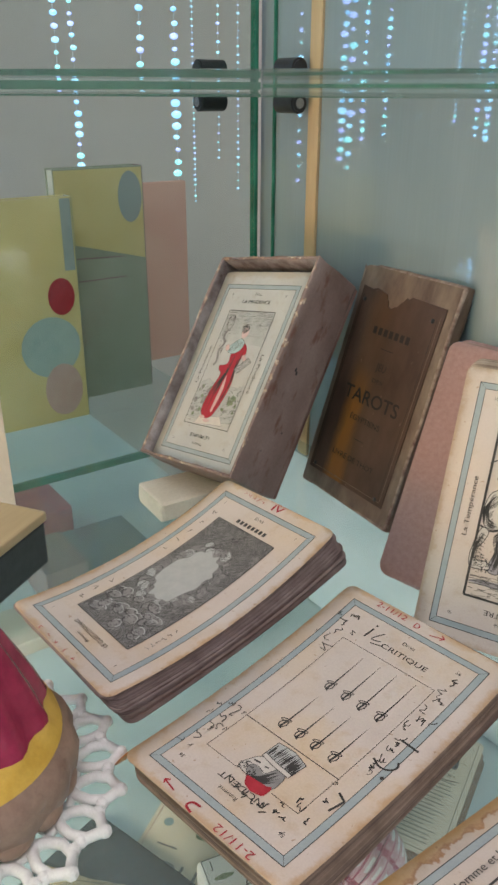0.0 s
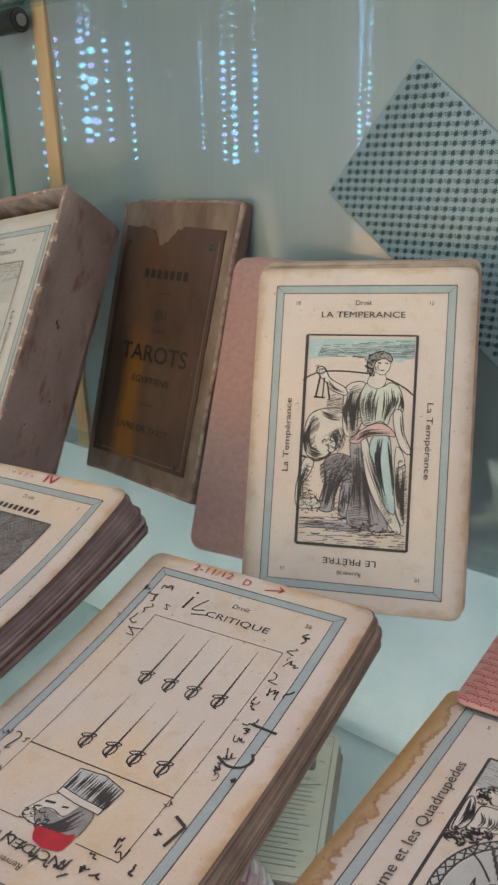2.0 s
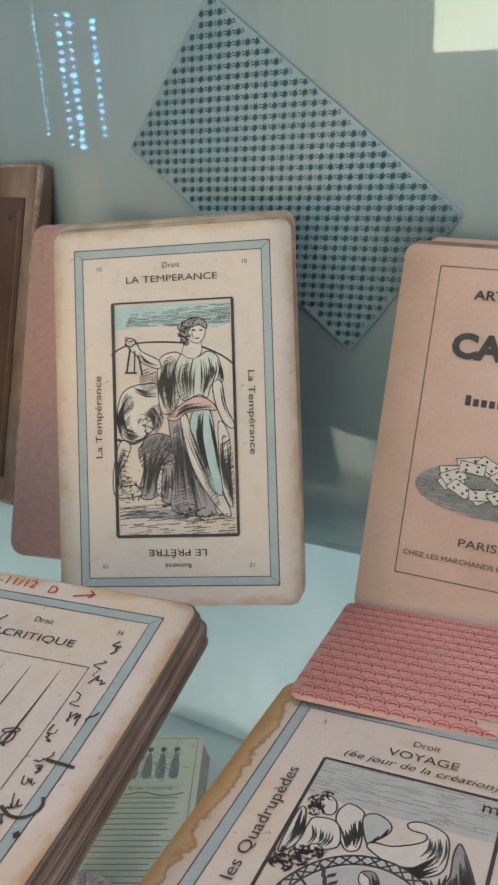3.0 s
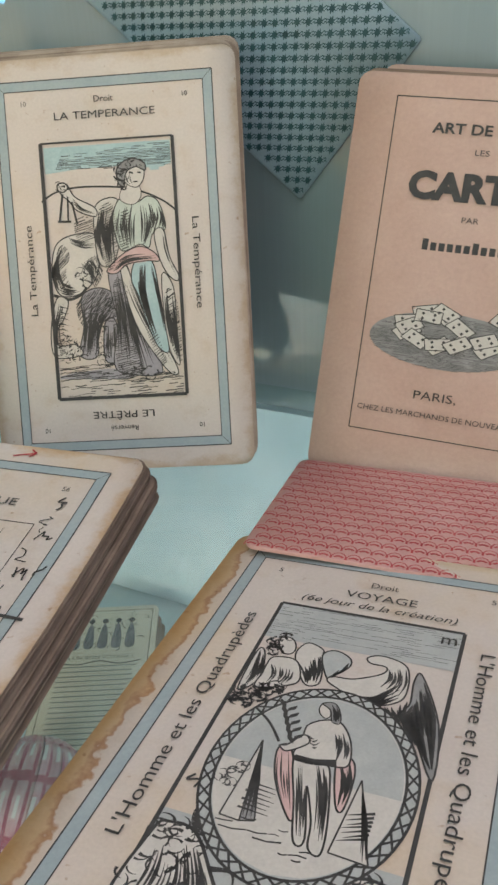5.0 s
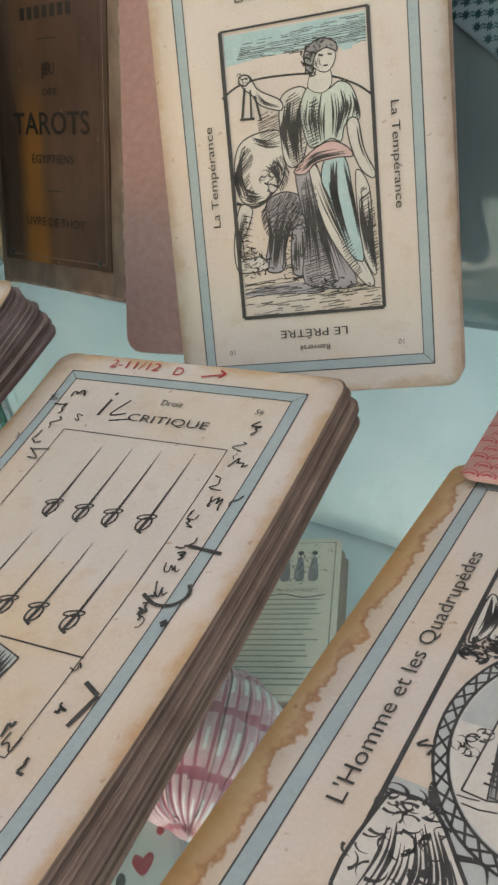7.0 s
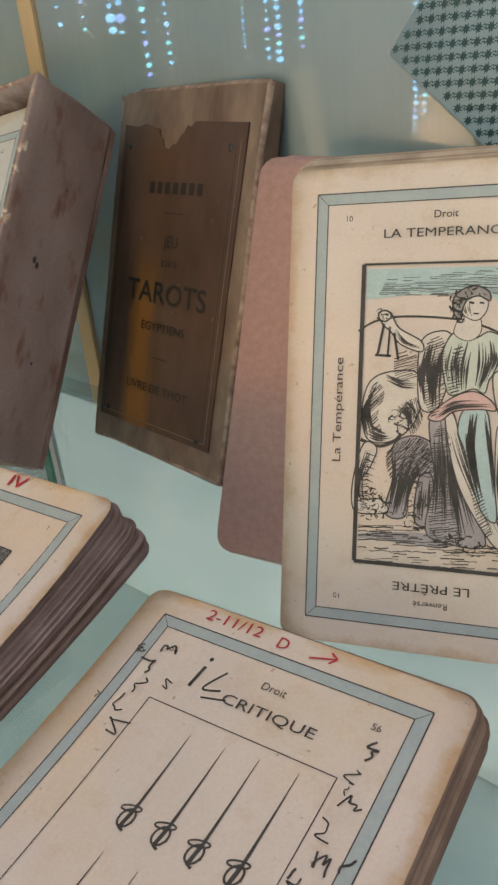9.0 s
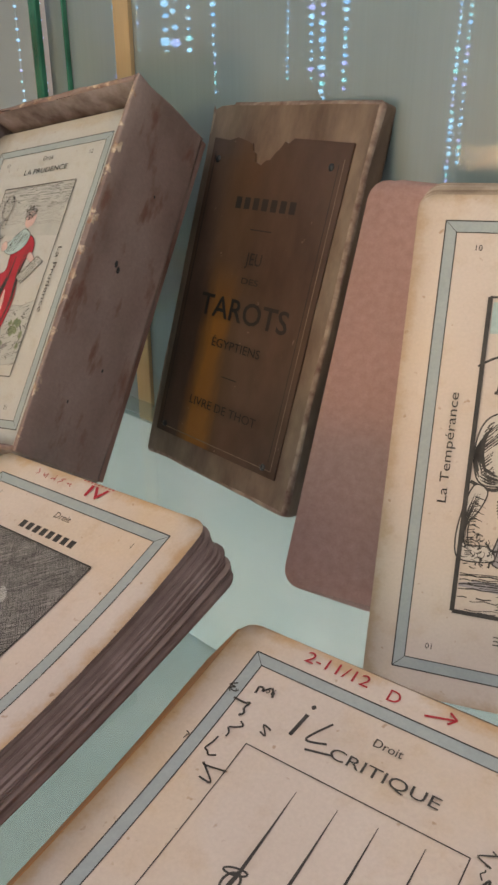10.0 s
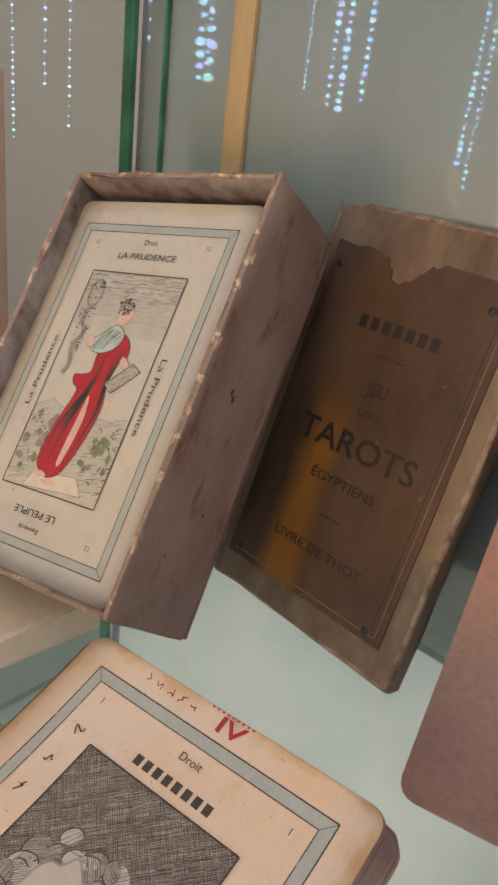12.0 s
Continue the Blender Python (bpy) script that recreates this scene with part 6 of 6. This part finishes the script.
for k in range(4):
    c = thing("playing_card", axes((-0.084 + 0.009 * k, 0.217 - 0.004 * k, BZ + 0.0052 + 0.0012 * k), (0.95, -0.3 + 0.16 * k, 0), (0.3 - 0.16 * k, 0.95, 0)), "old cream playing card in a fan on the dark mat", "card", "fanned cards")
    part("card", leaf(bmesh.new(), 0.028, 0.042, 0.002, -0.0006, 0, 0, 0, flat, 2, 2), OCHRE_CARD, c)
    ink = Ink()
    ink.line([(-12.5, -19.5), (12.5, -19.5), (12.5, 19.5), (-12.5, 19.5)], 0.25, "black", True).fill(oval(0, 6, 6, 5, 18), "green").up().hatch(oval(0, 6, 6, 5, 18), 0.4, 0.8, 0.2)
    ink.lay(c)

# ---- the figure on its lace mat ----
LACE = mottled("white_crochet_cotton", (0.66, 0.66, 0.62), (0.80, 0.80, 0.76), 200, 1500, 0.9, 0.6)
DX, DY, DR = -0.0905, 0.1815, 0.0485


def tube(bm, pts, r, sides=6):
    """A round cord along the points."""
    rings = []
    for i, p in enumerate(pts):
        d = (pts[min(i + 1, len(pts) - 1)] - pts[max(i - 1, 0)]).normalized()
        a = d.cross(Vector((0.13, 0.2, 1))).normalized()
        b = d.cross(a)
        rings.append([bm.verts.new(p + (a * math.cos(t) + b * math.sin(t)) * r) for t in (2 * math.pi * k / sides for k in range(sides))])
    for q, s in zip(rings, rings[1:]):
        for k in range(sides):
            f = bm.faces.new((q[k], q[(k + 1) % sides], s[(k + 1) % sides], s[k]))
            f.smooth = True
    for ring in (rings[0], list(reversed(rings[-1]))):
        bm.faces.new(ring)
    return bm


doily = thing("lace_doily", pose(DX, DY, 0), "white crochet lace doily under the figure", "doily")
n = 20
for k in range(n):
    bm = bmesh.new()
    a0 = 2 * math.pi * k / n
    for s in (-1, 1):
        pts = [Vector((math.cos(a0 + s * w) * r, math.sin(a0 + s * w) * r, z)) for r, w, z in ((DR * 0.70, 0.0, 0.0022), (DR * 0.76, 0.075, 0.003), (DR * 0.85, 0.115, 0.0034), (DR * 0.95, 0.09, 0.0032), (DR * 1.02, 0.0, 0.003))]
        tube(bm, pts, 0.0018)
    for s in (-0.12, 0.0, 0.12):
        bmesh.ops.create_uvsphere(bm, u_segments=8, v_segments=6, radius=0.0022, matrix=Matrix.Translation((math.cos(a0 + s) * DR * (1.03 if s == 0 else 0.93), math.sin(a0 + s) * DR * (1.03 if s == 0 else 0.93), 0.003)))
    part("lace_loop", bm, LACE, doily)
bm = bmesh.new()
for r in (0.42, 0.56, 0.72):
    tube(bm, [Vector((DR * r * math.cos(2 * math.pi * k / 48), DR * r * math.sin(2 * math.pi * k / 48), 0.0018)) for k in range(49)], 0.0015)
for k in range(40):
    a = 2 * math.pi * k / 40
    tube(bm, [Vector((DR * r * math.cos(a), DR * r * math.sin(a), 0.0016)) for r in (0.3, 0.5, 0.73)], 0.0011)
part("lace_ground", bm, LACE, doily)
STONE = mottled("painted_brown_stones", (0.20, 0.12, 0.085), (0.36, 0.25, 0.18), 90, 700, 0.5, 0.5)
GOLD = mottled("gold_paint", (0.55, 0.33, 0.04), (0.68, 0.45, 0.09), 90, 700, 0.35, 0.2)
ROBE = mottled("dark_red_glazed_robe", (0.22, 0.008, 0.04), (0.36, 0.025, 0.075), 90, 700, 0.25, 0.2)
GREEN = mottled("dark_green_glaze", (0.01, 0.05, 0.04), (0.025, 0.10, 0.075), 90, 700, 0.25, 0.2)
# one plain turned figure: a base of stones, a pleated robe with a gold hem, a green upper part
bm = bmesh.new()
prof = [(0.030, 0.004, 0), (0.0345, 0.009, 0), (0.0355, 0.016, 0), (0.0335, 0.022, 0), (0.0325, 0.0235, 1), (0.0318, 0.0265, 1), (0.0298, 0.0285, 1), (0.0285, 0.031, 2), (0.0255, 0.040, 2), (0.0215, 0.050, 2), (0.018, 0.058, 2), (0.0165, 0.061, 1), (0.0155, 0.064, 3), (0.0135, 0.074, 3), (0.013, 0.082, 3), (0.009, 0.090, 2), (0.005, 0.096, 2), (0.001, 0.1, 2)]
rings, nu = [], 60
for r, z, m in prof:
    ring = []
    for i in range(nu):
        a = 2 * math.pi * i / nu
        k = 1 + (0.045 * math.cos(12 * a) if m == 2 else 0.05 * abs(math.sin(7 * a + 30 * z)) if m == 0 else 0.0)
        ring.append(bm.verts.new((r * k * math.cos(a), r * k * math.sin(a), z)))
    rings.append(ring)
for j in range(len(rings) - 1):
    for i in range(nu):
        f = bm.faces.new((rings[j][i], rings[j][(i + 1) % nu], rings[j + 1][(i + 1) % nu], rings[j + 1][i]))
        f.smooth, f.material_index = True, prof[j][2]
bm.faces.new(list(reversed(rings[0])))
bm.faces.new(rings[-1])
for j, z in enumerate((0.0075, 0.0165)):
    for i in range(16):
        a = 2 * math.pi * (i + 0.5 * j) / 16
        got = bmesh.ops.create_uvsphere(bm, u_segments=12, v_segments=8, radius=0.0062, matrix=Matrix.Translation((0.0325 * math.cos(a), 0.0325 * math.sin(a), z)) @ Matrix.Rotation(a, 4, "Z") @ Matrix.Diagonal((0.62, 1.05, 0.78, 1)))
        for f in {f for v in got["verts"] for f in v.link_faces}:
            f.smooth = True
solid("figurine", bm, [STONE, GOLD, ROBE, GREEN], pose(DX, DY, 0.0), "glazed figurine base with dark red robe, gold hem and brown stones", "figurine")

# ---- beyond the clear pane: books and bead strands of the next case ----
solid("side_shelf", prism([plan(0.012, -0.012), plan(0.6, -0.012), plan(0.6, -0.3), plan(0.012, -0.3)], -0.008, 0.0), SHELF_GLASS, I4, "glass shelf of the neighbouring case", "shelf", kind="structure")


def standing_book(s, off, w, h, d, mats, label, spots=(), turn=0.0):
    at = on_left(s, 0.0, -off) @ pose(0, 0, 0, 0, turn, 0)
    t = thing("book", at, label, "book", "books behind the pane")
    part("cover", block(w, h, 0.0012, 0.0004, (0, h / 2, 0)), mats[0], t)
    part("cover", block(w, h, 0.0012, 0.0004, (0, h / 2, -d)), mats[0], t)
    part("pages", block(w - 0.002, h - 0.002, d - 0.0015, 0, (0, h / 2, -d / 2)), mats[1], t)
    part("spine", block(0.0015, h, d, 0.0005, (w / 2, h / 2, -d / 2)), mats[2], t)
    ink = Ink(lambda x, y: 0.0006)
    for col, poly in spots:
        ink.fill(poly, col).up()
    ink.lay(t, "cover_print")
    return t


YEL = mottled("yellow_book_cover", (0.62, 0.50, 0.22), (0.72, 0.61, 0.32), 20, 500, 0.5, 0.1)
GREYG = mottled("grey_green_book_cover", (0.30, 0.33, 0.26), (0.38, 0.41, 0.33), 20, 500, 0.5, 0.1)
MAUVE = mottled("mauve_book_spine", (0.26, 0.17, 0.19), (0.34, 0.24, 0.25), 20, 500, 0.5, 0.1)
SALM = mottled("salmon_sheet", (0.62, 0.36, 0.30), (0.70, 0.46, 0.38), 20, 500, 0.7, 0.1)
INK["yellow"], INK["dim"] = YEL, MAUVE
standing_book(0.064, 0.10, 0.064, 0.158, 0.012, (GREYG, WHITE, MAUVE), "grey-green and yellow book standing behind the glass pane", (("yellow", [(-31.5, 112), (31.5, 96), (31.5, 157), (-31.5, 157)]), ("blue", oval(22, 138, 9, 17, 20)), ("dim", [(-34, 100), (16, 98), (16, 99), (-34, 101)]), ("dim", [(-34, 84), (16, 84), (16, 85), (-34, 85)])))
standing_book(0.127, 0.07, 0.06, 0.145, 0.010, (YEL, WHITE, GREYG), "yellow book with dark red and teal shapes behind the glass pane", (("red", oval(18, 84, 9, 12, 20)), ("teal", oval(8, 52, 20, 20, 24)), ("pink", oval(14, 22, 13, 18, 24)), ("blue", [(22, 100), (29, 100), (29, 144), (22, 144)])))
standing_book(-0.002, 0.15, 0.058, 0.14, 0.006, (SALM, WHITE, SALM), "salmon booklet standing behind the glass pane")
RED = mottled("red_cloth_box", (0.40, 0.04, 0.07), (0.52, 0.08, 0.11), 40, 500, 0.7, 0.2)
SLATE = mottled("slate_blue_card", (0.16, 0.22, 0.26), (0.24, 0.30, 0.33), 40, 500, 0.6, 0.2)
for nm, mat, x, y, sx, sy, sz, lab in (("red_box", RED, -0.170, 0.53, 0.05, 0.05, 0.03, "small red cloth box under the glass shelf"), ("slate_card_box", SLATE, -0.105, 0.50, 0.055, 0.07, 0.012, "slate blue flat card box under the glass shelf"), ("grey_box", GREYG, -0.07, 0.44, 0.05, 0.07, 0.012, "grey-green flat box under the glass shelf"), ("mauve_box", MAUVE, -0.135, 0.46, 0.03, 0.05, 0.03, "mauve box under the glass shelf"), ("cream_card_box", BLOCK, -0.155, 0.40, 0.05, 0.04, 0.01, "cream flat box under the glass shelf")):
    solid(nm, worn(block(sx, sy, sz, 0.0015), 0.0002, 4), mat, axes((x, y, BZ + sz / 2), (0.82, 0.57, 0), (-0.57, 0.82, 0)), lab, "box")
wb = thing("wooden_box", axes((-0.1270, 0.3050, 0.013), (0.93, -0.36, 0), (0.36, 0.93, 0)), "small dark box with a light wooden lid, on the shelf", "box")
part("body", block(0.050, 0.045, 0.022, 0.0012, (0, 0, -0.002)), BLACK, wb)
part("lid", block(0.052, 0.047, 0.005, 0.0012, (0, 0, 0.0118)), STRIP, wb)
solid("cream_page", worn(block(0.04, 0.118, 0.0016, 0.0004, (-0.02, 0.059, 0)), 0.0001, 2), BLOCK, axes((-0.1265, 0.372, 0.0), (0.9, 0.43, 0), (-0.05, 0.1, 1)), "cream paper sheet standing against the pane", "sheet")

# the sparkle of sunlit beads is put in as emission
def bead_glow(name, strength):
    m, nt, b = material(name)
    info = nt.nodes.new("ShaderNodeNewGeometry")
    hue = ramp(nt, info.outputs["Random Per Island"], ((0.0, (0.05, 0.38, 0.9)), (0.45, (0.22, 0.65, 1.0)), (0.7, (0.10, 0.75, 0.75)), (1.0, (0.30, 0.28, 0.95))))
    nt.links.new(hue, b.inputs["Emission Color"])
    b.inputs["Emission Strength"].default_value = strength
    return m


BEAD, BEAD_FAR, BEAD_DIM = bead_glow("bright_bead_glow", 11.0), bead_glow("far_bead_glow", 15.0), bead_glow("dim_bead_glow", 2.4)
THREAD = mottled("clear_nylon_thread", (0.45, 0.5, 0.52), (0.6, 0.65, 0.67), 100, 900, 0.2, 0.05)


def bead_strand(x, y, z, step, r, seed, mat):
    """A strand of beads, sparkle put in as glow, that hangs from the ceiling on a thread."""
    rng = random.Random(seed)
    t = thing("bead_strand", pose(x, y, z), "hanging strand of sparkling blue-white light beads", "light strand", "bead strands")
    bm = bmesh.new()
    zz = 0.0
    while zz < 0.75 - z:
        bmesh.ops.create_uvsphere(bm, u_segments=8, v_segments=6, radius=r * rng.uniform(0.55, 1.15), matrix=Matrix.Translation((rng.gauss(0, r * 0.12), rng.gauss(0, r * 0.12), zz)) @ Matrix.Diagonal((1.0, 1.0, 0.72, 1)))
        zz += step * rng.uniform(0.72, 0.95)
    part("beads", bm, mat, t)
    part("thread", tube(bmesh.new(), [Vector((0, 0, q)) for q in (0.0, 0.8 - z, 1.6 - z)], 0.0006, 5), THREAD, t)
    return t


# a bead curtain across the room, mirrored in the panel, and strands behind the pane
for k, (x, y, z, step, r) in enumerate(((-1.452, 0.500, 0.105, 0.019, 0.0075), (-1.475, 0.525, 0.110, 0.021, 0.0065), (-1.583, 0.587, 0.135, 0.016, 0.0035), (-1.590, 0.460, 0.125, 0.020, 0.0065), (-1.893, 0.195, -0.10, 0.020, 0.0070), (-1.845, 0.175, -0.05, 0.021, 0.0060), (-0.645, 0.611, 0.090, 0.020, 0.0062), (-0.672, 0.628, 0.115, 0.016, 0.0058), (-0.711, 0.674, 0.125, 0.018, 0.0040), (-0.608, 0.670, 0.090, 0.020, 0.0036), (-1.426, 0.773, 0.100, 0.024, 0.0060), (-1.241, 0.685, 0.120, 0.020, 0.0050))):
    bead_strand(x, y, z, step, r, k, BEAD if 6 <= k <= 9 else BEAD_FAR)
for k, (x, y, z, step, r) in enumerate(((-0.240, 1.170, 0.093, 0.016, 0.0050), (-0.152, 1.190, 0.200, 0.020, 0.0050), (-0.106, 1.196, 0.078, 0.020, 0.0062), (-0.082, 1.198, 0.054, 0.009, 0.0018), (-0.047, 1.200, 0.114, 0.014, 0.0022), (-0.262, 1.170, 0.200, 0.020, 0.0050), (-0.020, 1.22, 0.07, 0.012, 0.0018))):
    bead_strand(x, y, z, step, r, 40 + k, BEAD_DIM)
